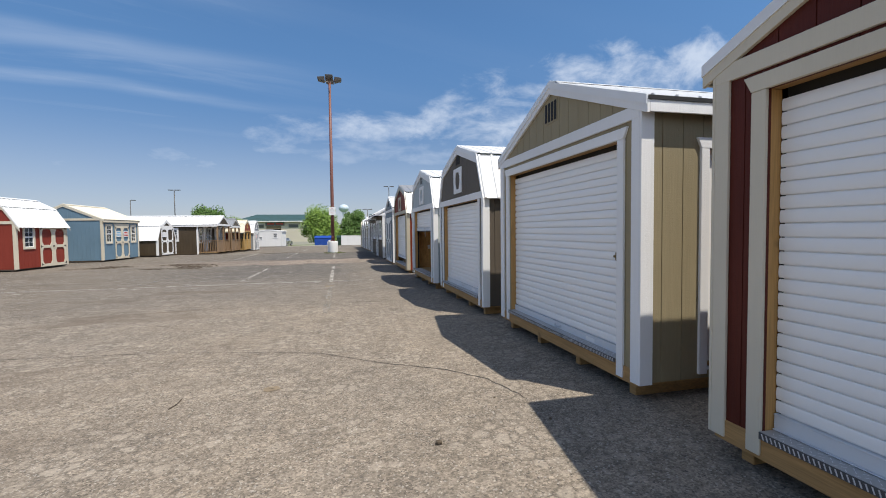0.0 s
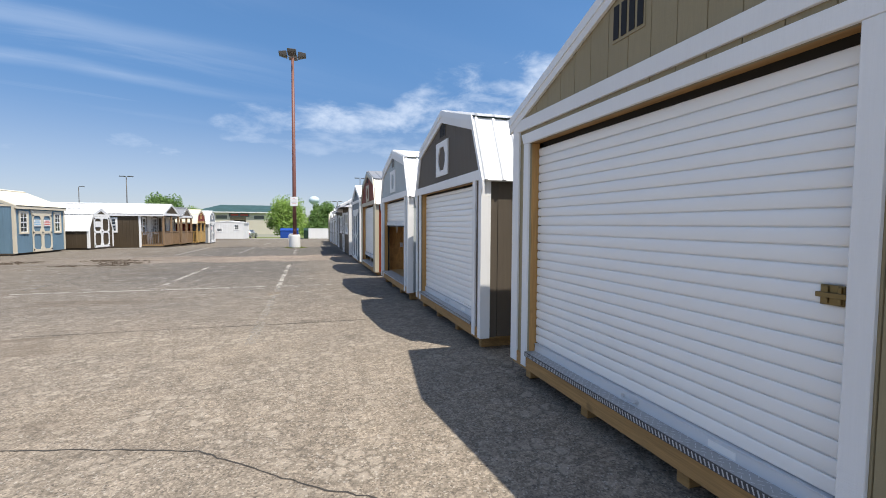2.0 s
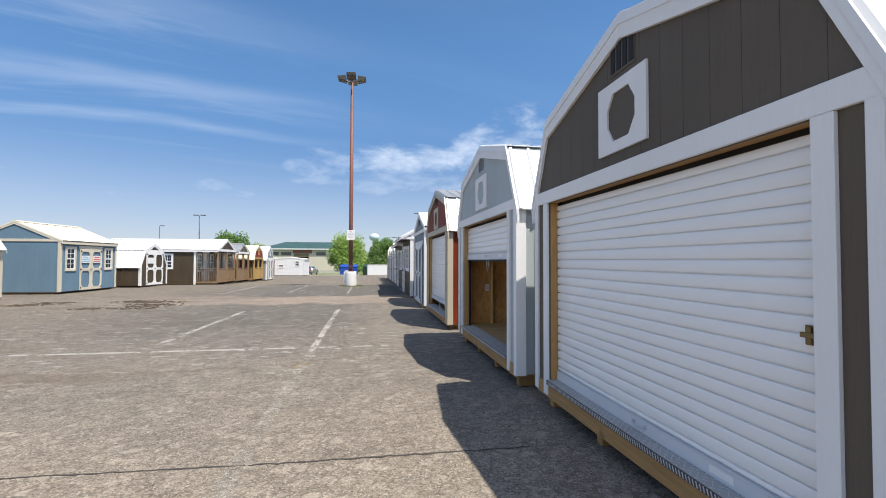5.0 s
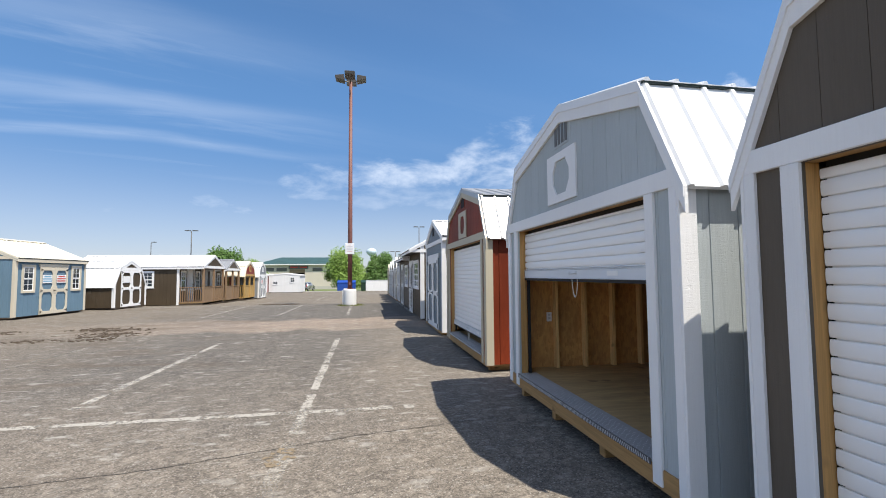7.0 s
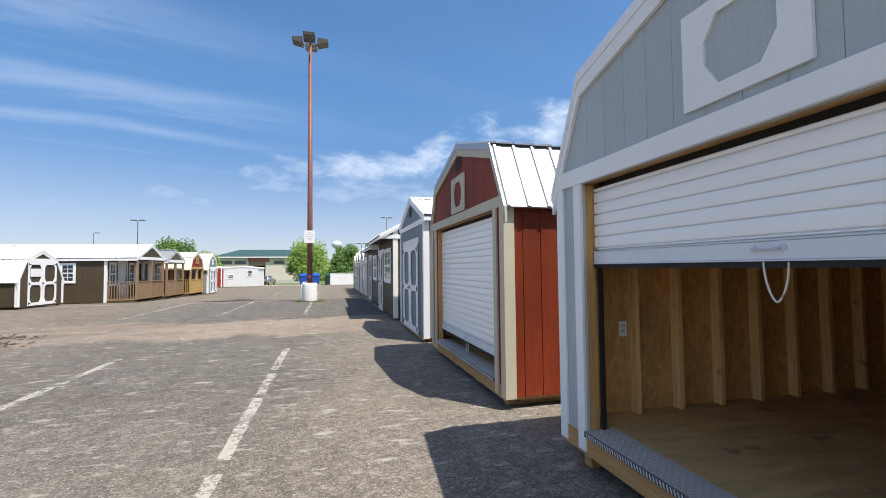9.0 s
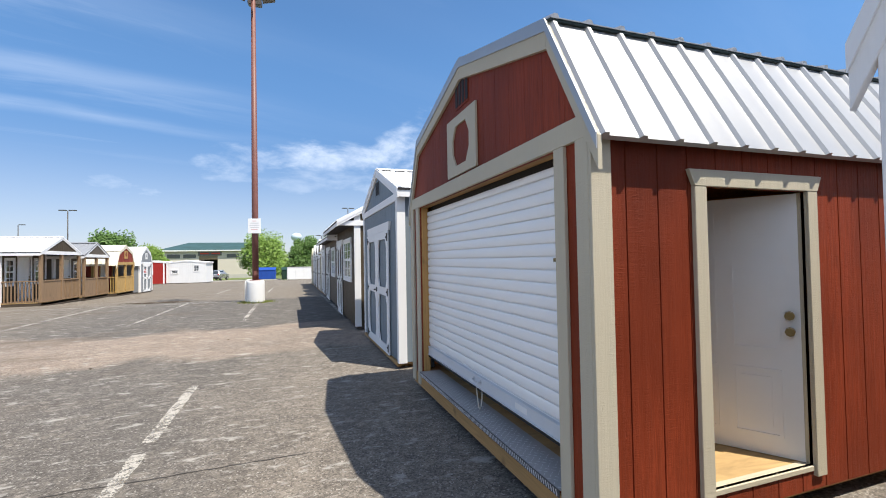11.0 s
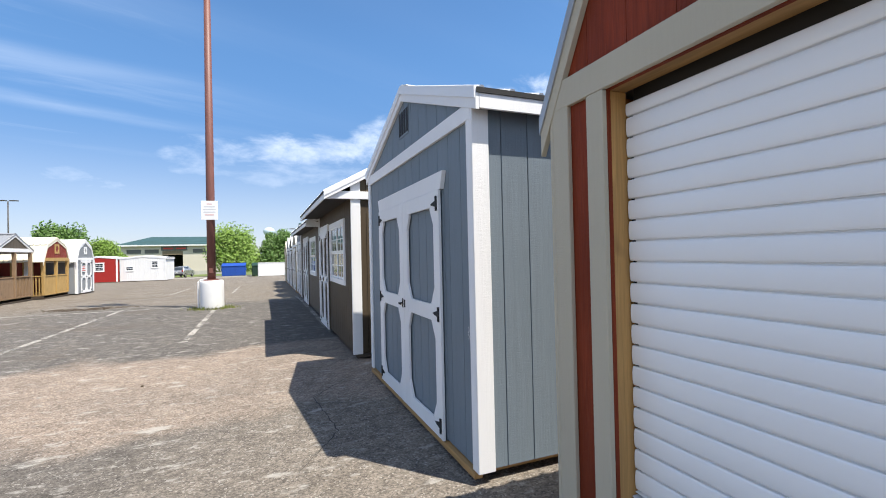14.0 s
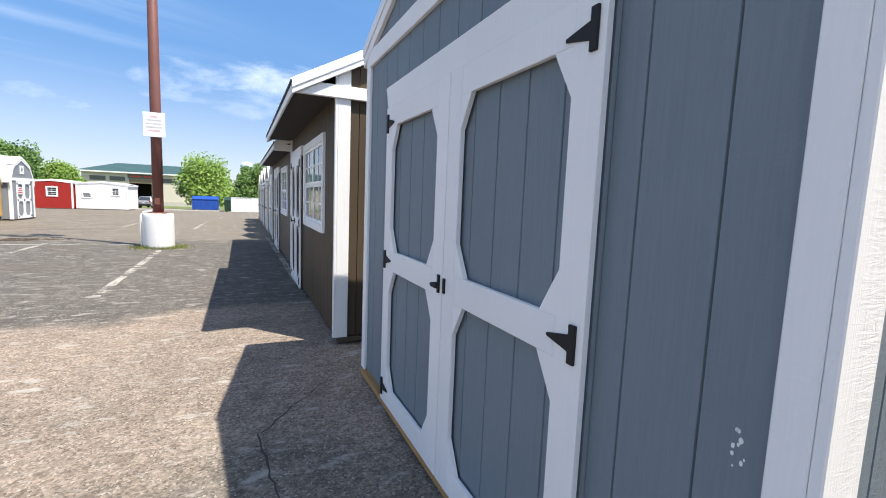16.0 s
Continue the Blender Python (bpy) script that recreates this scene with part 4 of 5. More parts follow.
    # inside lining
    if interior:
        t = 0.019
        for s in (-1, 1):
            a, b = sorted((s * (h - t), s * (h - t - 0.012)))
            gaps = sorted(f["hole"][:2] for f in (low if s < 0 else high) if "hole" in f)
            ends = [0.13] + [e for g in gaps for e in (g[0] - 0.02, g[1] + 0.02)] + [D - 0.05]
            boxes("lining", [(p, q, a, b, z0 + 0.136, eave) for p, q in zip(ends[::2], ends[1::2])], OSB, shed, "strand board lining")
            for i in range(int((D - 0.2) / 0.406) + 1):
                x = 0.16 + 0.406 * i
                if any(g[0] - 0.06 < x < g[1] + 0.02 for g in gaps):
                    continue
                a, b = sorted((s * (h - t - 0.013), s * (h - t - 0.10)))
                boxes("wall_stud", [(x, x + 0.038, a, b, z0 + 0.136, eave)], STUD, shed)
        boxes("lining", [(D - 0.045, D - 0.033, -h + 0.05, h - 0.05, z0 + 0.136, peak - 0.3)], OSB, shed)
        for i in range(8):
            y = -h + 0.2 + 0.37 * i
            boxes("wall_stud", [(D - 0.14, D - 0.046, y, y + 0.038, z0 + 0.136, eave)], STUD, shed)
        if not low:
            plate = boxes("outlet_plate", [(0.475, 0.545, h - 0.040, h - 0.0315, 0.90, 1.02)], SIGN, shed, "white socket plate on the lining", None, 0.002)
            for z in (0.93, 0.975):
                boxes("socket", [(0.495, 0.525, h - 0.042, h - 0.0402, z, z + 0.025)], SIGN_INK, plate)
        boxes("loft_floor", [(0.4, D - 0.15, -h + 0.14, h - 0.14, eave + 0.02, eave + 0.04)], OSB, shed)
    for f in fo:
        a, b, c, d = f["hole"] if "hole" in f else f["at"]
        if f["kind"] == "rollup":
            garage_front(shed, a, b, c, d, trim, walls, f, z0)
        elif f["kind"] == "barn":
            barn_doors(shed, fc, a, b, c, d, f.get("trim", trim), f.get("panel", walls), f.get("header", True), f.get("hinges", True), notice=f.get("notice"))
        elif f["kind"] == "octagon":
            octagon_frame(shed, (a + b) / 2, (c + d) / 2, b - a, d - c, trim, walls, face("front", h, 0))
        elif f["kind"] == "window":
            sash_window(shed, fc, a, b, c, d, trim, f.get("units", 1), f.get("grid", (2, 2)))
        elif f["kind"] == "door":
            panel_door(shed, fc, a, b, c, d, trim, f.get("ajar", 0.0))
    return shed


def garage_front(shed, a, b, c, d, trim, walls, f, z0):
    """Casing, timber jambs, threshold and roll-up door of a garage front."""
    cw = 0.092
    for s, u in ((-1, a), (1, b)):
        y0, y1 = sorted((u, u + s * cw))
        boxes("door_casing", [(-0.024, 0.0, y0, y1, z0 - 0.01, d - (0.001 if f.get("header") else 0.0))], trim, shed, "", None, 0.003)
        y0, y1 = sorted((u + s * 0.0005, u + s * 0.038))
        boxes("timber_jamb", [(0.0005, 0.098, y0, y1, z0 + 0.13, d)], LUMBER_UP, shed, "bare timber door jamb", None, 0.003)
    boxes("timber_head", [(0.0005, 0.098, a - 0.037, b + 0.037, d + 0.001, d + 0.039)], LUMBER, shed, "bare timber door head", None, 0.003)
    if f.get("header"):
        bm = bmesh.new()
        prism(bm, [(a - cw, d), (b + cw, d), (b + cw + 0.05, d + 0.095), (a - cw - 0.05, d + 0.095)], -0.027, -0.001)
        part("door_header", bm, trim, shed, "header board with splayed ends", None, 0.003)
    plate = boxes("threshold_plate", [(-0.030, 0.20, a + 0.004, b - 0.004, z0 + 0.1355, z0 + 0.140)], PLATE, shed, "grey aluminium threshold plate")
    boxes("threshold_lip", [(-0.034, -0.030, a + 0.004, b - 0.004, z0 + 0.098, z0 + 0.140)], LIP, plate, "dark tread plate lip")
    bm = bmesh.new()
    n = int((b - a - 0.03) / 0.026)
    for i in range(n):
        u = a + 0.02 + 0.026 * i
        prism(bm, [(u, z0 + 0.103), (u + 0.006, z0 + 0.103), (u + 0.017, z0 + 0.134), (u + 0.011, z0 + 0.134)], -0.037, -0.0338)
    for row in range(7):
        for i in range(int((b - a - 0.05) / 0.052)):
            u, x = a + 0.02 + 0.052 * i + 0.026 * (row % 2), -0.012 + 0.026 * row
            w = 0.008 if (row + i) % 2 else -0.008
            prism(bm, [(x - w - 0.002, u), (x - w + 0.002, u), (x + w + 0.002, u + 0.016), (x + w - 0.002, u + 0.016)], z0 + 0.1399, z0 + 0.1412, "xy")
    part("tread_bar", bm, CHECKER, plate, "raised bright tread bars")
    # dark strip added behind the head to draw the shadow gap over the curtain
    boxes("coil_cover", [(0.135, 0.15, a, b, d - 0.10, d + 0.04)], DARK, shed, "dark coil cover")
    boxes("coil", [(0.16, 0.48, a + 0.05, b - 0.05, d + 0.02, d + 0.30)], CURTAIN, shed, "rolled door coil", None, 0.08)
    roll_up_door(shed, 0.086, (b - a) / 2 - 0.006, f.get("low", z0 + 0.15), d - f.get("gap", 0.055), f.get("latch"), f.get("rope", False), True, (a + b) / 2, f.get("phase", 0.456))


# ---- ground ----


def fall(y):
    """The lot lies level and then falls gently towards its far end."""
    steps = ((32.5, 0.0), (37.0, -0.145), (46.0, -0.245), (67.6, -0.63), (110.0, -1.76))
    y = max(32.5, min(y, 110.0))
    for (a, p), (b, q) in zip(steps, steps[1:]):
        if y <= b:
            return p + (q - p) * (y - a) / (b - a)


def sheet(name, x0, x1, ys, mat, lift=0.0, label="", category="", kind="structure", curve=fall):
    bm = bmesh.new()
    rows = [[bm.verts.new((x, y, curve(y) + lift)) for x in (x0, x1)] for y in ys]
    for a, b in zip(rows, rows[1:]):
        bm.faces.new((a[0], a[1], b[1], b[0]))
    me = bpy.data.meshes.new(name)
    bm.to_mesh(me)
    bm.free()
    me.materials.append(mat)
    return tagged(new(name, me), label, category, "", kind)


sheet("ground", -2500, 2500, [-2500, -60, 32.5, 37.0, 46.0, 67.6, 110, 2500], GRASS, -0.06, "mown grass land reaching to the horizon", "ground")
sheet("pavement", -90, 30, [-55, -20, 10, 32.5, 37.0, 46.0, 67.6, 75.0], ASPHALT, 0.0, "worn pale asphalt parking lot with crazing and patches", "parking lot")
sheet("road", -90, 60, [90.0, 103.0], ASPHALT, -0.05, "asphalt lane beyond the grass strip", "road")
bm = bmesh.new()
for i in range(40):
    x = -60 + i * 2.3
    if -1.2 < x < -0.2:
        continue
    box(bm, x, x + 2.27, 75.0, 75.16, fall(75) - 0.06, fall(75) + 0.11)
kerb = part("kerb", bm, GREY_CONCRETE, None, bevel=0.01)
tagged(kerb, "pale concrete kerb along the far edge of the lot", "kerb", "", "structure")


def bay_line(x0, y0, x1, y1, w=0.105, seed=0, mat=None):
    """A worn painted line with ragged edges."""
    rng = random.Random(seed)
    a, b = Vector((x0, y0)), Vector((x1, y1))
    way = (b - a).normalized()
    side = Vector((-way.y, way.x)) * w / 2
    n = max(2, int((b - a).length / 0.12))
    bm = bmesh.new()
    rows = []
    for i in range(n + 1):
        p = a + (b - a) * i / n
        j, k = 1 + rng.uniform(-0.16, 0.12), 1 + rng.uniform(-0.16, 0.12)
        rows.append([bm.verts.new((*(p + side * j), fall(p.y) + 0.004)), bm.verts.new((*(p - side * k), fall(p.y) + 0.004))])
    for i, (p, q) in enumerate(zip(rows, rows[1:])):
        if rng.random() < 0.06 and 0 < i < n - 1:
            continue
        bm.faces.new((p[0], p[1], q[1], q[0]))
    me = bpy.data.meshes.new("bay_line")
    bm.to_mesh(me)
    bm.free()
    me.materials.append(mat or LINE)
    return tagged(new("bay_line", me), "worn white painted parking line on the asphalt", "road marking", "bay lines", "structure")


for i, (x0, y0, x1, y1) in enumerate((
        (-0.20, 8.2, -0.19, 12.7), (-0.19, 12.9, -0.17, 19.5), (-0.20, 25.8, -0.20, 30.9), (-2.85, 14.2, -2.77, 19.3), (-2.85, 26.0, -2.75, 32.5),
        (-5.5, 14.2, -5.42, 19.3), (-5.5, 26.0, -5.4, 32.5), (-14.0, 13.75, 1.05, 13.58), (-12.0, 32.6, -0.9, 32.2), (2.28, 35.2, 2.34, 25.6), (-8.1, 26.0, -8.0, 31.0),
        (-0.25, 40.0, -0.2, 45.5), (-2.9, 40.5, -2.85, 46.0), (0.2, 51.5, 0.25, 55.0))):
    bay_line(x0, y0, x1, y1, 0.13 if i == 0 else 0.11, i, FAINT_LINE if i in (0, 5, 10) else LINE)


def crack(points, w, seed, name="pavement_crack"):
    """A thin ragged crack laid over the paving."""
    rng = random.Random(seed)
    fine = []
    for (ax, ay), (bx, by) in zip(points, points[1:]):
        n = max(2, int(math.hypot(bx - ax, by - ay) / 0.06))
        for i in range(n):
            t = i / n
            fine.append((ax + (bx - ax) * t + rng.uniform(-1, 1) * 0.010, ay + (by - ay) * t + rng.uniform(-1, 1) * 0.010))
    bm = bmesh.new()
    rows = []
    for i, p in enumerate(fine):
        q = fine[min(i + 1, len(fine) - 1)]
        r = fine[max(i - 1, 0)]
        d = Vector((q[0] - r[0], q[1] - r[1])).normalized()
        k = w * (0.35 + 0.65 * rng.random()) * min(1.0, i / 8 + 0.1, (len(fine) - i) / 8)
        rows.append([bm.verts.new((p[0] - d.y * k, p[1] + d.x * k, fall(p[1]) + 0.0035)), bm.verts.new((p[0] + d.y * k, p[1] - d.x * k, fall(p[1]) + 0.0035))])
    for a, b in zip(rows, rows[1:]):
        bm.faces.new((a[0], a[1], b[1], b[0]))
    me = bpy.data.meshes.new(name)
    bm.to_mesh(me)
    bm.free()
    me.materials.append(CRACK)
    return tagged(new(name, me), "dark crack running across the worn asphalt", "crack", "", "structure")


crack([(-4.5, 6.35), (-2.11, 6.07), (-0.68, 5.69), (-0.19, 5.52), (0.49, 4.92), (1.11, 4.52), (1.46, 4.1), (1.66, 3.4)], 0.008, 1)
crack([(-7.0, 9.5), (-1.74, 9.37), (0.01, 9.3), (2.34, 9.28)], 0.012, 2)
crack([(-6.0, 17.2), (-2.0, 16.9), (1.4, 17.0)], 0.008, 3)
crack([(-9.0, 33.6), (-4.0, 33.4), (-1.0, 32.4)], 0.02, 5)
crack([(1.3, 19.9), (1.7, 20.6), (1.6, 21.6), (2.2, 22.4)], 0.007, 6)
crack([(1.55, 20.5), (2.1, 20.3)], 0.006, 7)
crack([(-3.0, 12.05), (-1.2, 12.3), (0.4, 12.75), (2.2, 13.05)], 0.006, 8)

# ---- the row of sheds beside the walk ----
ROW = "row of display sheds"
side_door = lambda a, b, z0, z1, ajar=0.0: {"kind": "door", "hole": (a, b, z0, z1), "ajar": ajar}

shed_building(pose(2.45, 0.81, 0), "garage_shed", "mahogany stained garage shed with cream trim and closed roll-up door", 3.18, 5.5, "gable", 0.14, 2.545, 3.15, None, MAHOGANY, CREAM, ROOF_WHITE,
              [{"kind": "rollup", "hole": (-1.26, 1.242, 0.27, 2.27), "header": True}], group=ROW, seen="high", side_over=0.10, corner=0.10, band_z=2.445, fascia_h=0.095)
shed_building(pose(2.50, 4.79, 0), "garage_shed", "khaki garage shed with white trim and closed white roll-up door", 3.18, 5.5, "gable", 0.16, 2.55, 3.155, None, KHAKI, WHITE, ROOF_WHITE,
              [{"kind": "rollup", "hole": (-1.288, 1.290, 0.29, 2.265), "header": True, "low": 0.285, "gap": 0.047, "latch": (-1.185, 1.22)}],
              low=[side_door(0.66, 1.50, 0.26, 2.16)], group=ROW, side_over=0.10, corner=0.105, fascia_h=0.095, band_z=2.455)
shed_building(pose(2.46, 8.76, 0), "barn_garage", "charcoal lofted barn garage with white trim and closed roll-up door", 3.18, 5.5, "barn", 0.16, 2.15, 3.155, (0.315, 2.795), CHARCOAL, WHITE, ROOF_WHITE,
              [{"kind": "rollup", "hole": (-1.333, 1.292, 0.29, 2.030), "low": 0.30, "phase": 1.545, "gap": 0.030, "latch": (-1.24, 1.15)}, {"kind": "octagon", "at": (-0.29, 0.30, 2.24, 2.75)}],
              low=[side_door(0.665, 1.485, 0.30, 1.90)], group=ROW, side_over=0.08, band_z=2.0915, corner=0.062, lap=0.105)
shed_building(pose(2.375, 12.35, 0), "barn_garage", "pale grey lofted barn garage, roll-up door half raised, bare studs inside", 3.2, 5.5, "barn", 0.17, 2.16, 3.135, (0.345, 2.815), MIST, WHITE, ROOF_WHITE,
              [{"kind": "rollup", "hole": (-1.282, 1.282, 0.30, 2.057), "low": 1.484, "phase": 1.59, "gap": 0.036, "rope": True}, {"kind": "octagon", "at": (-0.31, 0.31, 2.23, 2.72)}], group=ROW, interior=True, side_over=0.08, band_z=2.1185, corner=0.07, lap=0.10)
shed_building(pose(2.365, 16.745, 0), "barn_garage", "redwood stained lofted barn garage, clay trim, roll-up door slightly raised", 3.32, 5.5, "barn", 0.12, 2.20, 3.165, (0.35, 2.81), REDWOOD, CLAY, ROOF_GREY,
              [{"kind": "rollup", "hole": (-1.371, 1.350, 0.25, 2.099), "low": 0.452, "phase": 1.756, "gap": 0.046, "rope": True, "latch": (-1.27, 1.50)}, {"kind": "octagon", "at": (-0.31, 0.34, 2.24, 2.75)}],
              low=[side_door(0.72, 1.52, 0.26, 1.88, -58)], group=ROW, interior=True, side_over=0.085, corner=0.10, band_z=2.1605)
shed_building(pose(2.40, 20.79, 0), "garden_shed", "slate blue gabled shed with white trim and closed double barn doors", 2.94, 4.9, "gable", 0.085, 2.515, 3.04, None, SLATE, WHITE, ROOF_WHITE,
              [{"kind": "barn", "hole": (-0.955, 0.885, 0.085, 1.965), "panel": SLATE}], group=ROW, side_over=0.10, corner=0.066, lap=0.100, fascia_h=0.095, band_z=2.405)
# ---- cabins and sheds that turn a long side to the lot ----


def porch_front(shed, W, porch, z0, eave, wood, solid=False):
    """Posts, rails, balusters and deck of a front porch under the gable."""
    h = W / 2
    for y in (-h + 0.06, -0.02, h - 0.06):
        boxes("porch_post", [(-0.01, 0.10, y - 0.06, y + 0.06, z0 + 0.14, eave - 0.10)], wood, shed, "", None, 0.005)
    boxes("porch_deck", [(0.0, porch - 0.002, -h + 0.02, h - 0.02, z0 + 0.137, z0 + 0.165)], wood, shed, "timber porch deck")
    for a, b, boarded in ((-h + 0.121, -0.081, solid), (0.041, h - 0.121, True)):
        boxes("hand_rail", [(0.01, 0.085, a, b, z0 + 0.98, z0 + 1.02)], wood, shed)
        if boarded:
            boxes("rail_panel", [(0.03, 0.05, a, b, z0 + 0.17, z0 + 0.98)], wood, shed, "boarded rail panel")
        else:
            n = max(2, int((b - a) / 0.11))
            for i in range(n):
                y = a + (b - a) * (i + 0.5) / n
                boxes("baluster", [(0.03, 0.065, y - 0.018, y + 0.018, z0 + 0.17, z0 + 0.98)], wood, shed)
    for s in (-1, 1):
        y0, y1 = sorted((s * (h - 0.03), s * (h - 0.10)))
        boxes("hand_rail", [(0.11, porch - 0.003, y0, y1, z0 + 0.98, z0 + 1.02)], wood, shed)
        n = max(2, int(porch / 0.13))
        for i in range(n):
            x = 0.14 + (porch - 0.18) * (i + 0.5) / n
            boxes("baluster", [(x - 0.018, x + 0.018, y0 + 0.015, y0 + 0.05, z0 + 0.17, z0 + 0.98)], wood, shed)


win = lambda a, b, c, d, units=1, grid=(2, 2): {"kind": "window", "hole": (a, b, c, d), "units": units, "grid": grid}

# two dark cabins, eaves towards the lot; then paler ones to the end of the row
shed_building(pose(3.92, 23.08, 0, 0, 0, 90), "utility_cabin", "dark brown cabin, white trim, wide eave, twin window, double doors", 3.2, 3.95, "gable", 0.08, 2.56, 3.42, None, BROWN, WHITE, ROOF_WHITE,
              high=[win(0.70, 2.12, 1.10, 1.98, 2), {"kind": "barn", "hole": (2.42, 3.60, 0.06, 1.96)}], group=ROW, side_over=0.40, fascia=True, top_vent=False, overhang=0.06, corner=0.115, lap=0.02, band_z=2.34, band_out=0.40, seen="high", fascia_h=0.075, skids=DARK_TIMBER)
shed_building(pose(3.97, 27.12, 0, 0, 0, 90), "utility_cabin", "dark grey cabin with white trim, small window and double doors", 3.2, 5.9, "gable", 0.08, 2.40, 3.15, None, CHARCOAL, WHITE, ROOF_WHITE,
              high=[win(1.20, 2.50, 1.06, 1.90, 2), {"kind": "barn", "hole": (3.1, 4.6, 0.06, 1.92)}], group=ROW, side_over=0.34, top_vent=False, overhang=0.06, band_z=2.20, band_out=0.34, seen="high", fascia_h=0.07, skids=DARK_TIMBER)
shed_building(pose(2.50, 35.3, fall(35.3)), "garden_shed", "dove grey gabled shed with teal roof and white double doors", 3.0, 4.2, "gable", 0.08, 2.12, 2.85, None, DOVE, WHITE, ROOF_GREEN, [{"kind": "barn", "hole": (-0.7, 0.7, 0.08, 1.9)}], group=ROW)
shed_building(pose(2.52, 38.9, fall(38.9)), "garden_shed", "brown gabled shed with white trim and double doors", 3.0, 4.2, "gable", 0.08, 2.15, 2.85, None, KHAKI, WHITE, ROOF_WHITE, [{"kind": "barn", "hole": (-0.7, 0.7, 0.08, 1.9)}], group=ROW)
shed_building(pose(2.55, 42.5, fall(42.5)), "garden_shed", "dark gabled shed with white doors", 3.0, 4.2, "gable", 0.08, 2.1, 2.8, None, CHARCOAL, WHITE, ROOF_WHITE, [{"kind": "barn", "hole": (-0.7, 0.7, 0.08, 1.85)}], group=ROW)
shed_building(pose(2.58, 46.1, fall(46.1)), "garden_shed", "slate blue gabled shed with white doors", 3.0, 4.2, "gable", 0.08, 2.15, 2.85, None, SLATE, WHITE, ROOF_WHITE, [{"kind": "barn", "hole": (-0.7, 0.7, 0.08, 1.9)}], group=ROW)
shed_building(pose(2.60, 49.7, fall(49.7)), "garden_shed", "tan gabled shed with cream trim and doors", 3.0, 4.2, "gable", 0.08, 2.1, 2.8, None, KHAKI, CREAM, ROOF_CREAM, [{"kind": "barn", "hole": (-0.7, 0.7, 0.08, 1.9)}], group=ROW)

# ---- the row across the lot ----
ACROSS = "sheds across the lot"
shed_building(pose(-13.88, 21.44, 0, 0, 0, 86), "barn_shed", "barn red lofted shed with white roof, window and double doors", 2.45, 3.05, "barn", 0.10, 2.0, 3.05, (0.42, 2.62), BARN_RED, CREAM, ROOF_WHITE,
              low=[win(0.45, 0.95, 0.98, 1.82, 1, (2, 2)), {"kind": "barn", "hole": (1.28, 2.92, 0.10, 1.86)}], group=ACROSS, skids=DARK_TIMBER, side_over=0.16)
shed_building(pose(-13.9, 27.03, 0, 0, 0, 86), "garden_shed", "steel blue shed with cream roof, two windows, notices on doors", 3.6, 3.65, "gable", 0.10, 2.28, 3.05, None, SKY_BLUE, CREAM, ROOF_CREAM,
              low=[win(0.36, 0.82, 1.05, 1.95), {"kind": "barn", "hole": (1.10, 2.55, 0.10, 1.94), "notice": (SIGN_RED, SIGN_BLUE)}, win(2.86, 3.28, 1.05, 1.95)], group=ACROSS, skids=DARK_TIMBER, side_over=0.10, top_vent=False, rake_mat=ROOF_CREAM)
shed_building(pose(-11.0, 32.65, 0, 0, 0, 174), "mini_barn", "dark brown low mini barn with white roof and white braced doors", 2.45, 3.4, "barn", 0.10, 1.12, 2.32, (0.42, 1.95), BROWN, WHITE, ROOF_WHITE,
              [{"kind": "barn", "hole": (-0.78, 0.78, 0.10, 1.86), "notice": (None, SIGN)}], group=ACROSS, skids=DARK_TIMBER, side_over=0.06, top_vent=False, band=False, seen="high")
cab = shed_building(pose(-8.55, 37.15, fall(37.2), 0, 0, 178), "porch_cabin", "dark brown cabin with white metal roof and a cedar front porch", 3.2, 7.0, "gable", 0.08, 2.26, 2.92, None, BROWN, WHITE, ROOF_WHITE,
                    [win(-1.25, -0.75, 0.95, 1.95), {"kind": "door", "hole": (-0.42, 0.42, 0.21, 2.06)}, win(0.75, 1.25, 0.95, 1.95)], high=[win(2.72, 3.22, 1.12, 1.92)], group=ACROSS, skids=DARK_TIMBER, porch=1.35, top_vent=False, seen="high")
porch_front(cab, 3.2, 1.35, 0.06, 2.26, CEDAR)
cab = shed_building(pose(-8.33, 40.2, fall(40.2), 0, 0, 178), "porch_cabin", "charcoal cabin with grey metal roof and a cedar front porch", 2.65, 5.0, "gable", 0.08, 2.20, 2.82, None, CHARCOAL, WHITE, ROOF_DARK,
                    [win(-0.9, -0.5, 0.95, 1.85), {"kind": "door", "hole": (-0.1, 0.72, 0.21, 2.0)}], group=ACROSS, skids=DARK_TIMBER, porch=1.2, top_vent=False, seen="high")
porch_front(cab, 2.65, 1.2, 0.06, 2.20, CEDAR)
cab = shed_building(pose(-7.95, 43.05, fall(43.0), 0, 0, 178), "porch_barn", "barn red lofted playhouse with a yellow pine front porch", 2.45, 4.4, "barn", 0.08, 1.84, 2.80, (0.34, 2.45), BARN_RED, YELLOW_PINE, ROOF_CREAM,
                    [{"kind": "octagon", "at": (-0.22, 0.22, 2.08, 2.52)}, {"kind": "door", "hole": (-0.38, 0.38, 0.21, 1.78)}], group=ACROSS, skids=DARK_TIMBER, porch=1.1, top_vent=False, seen="high", rake_mat=ROOF_CREAM)
porch_front(cab, 2.45, 1.1, 0.06, 1.84, YELLOW_PINE, True)
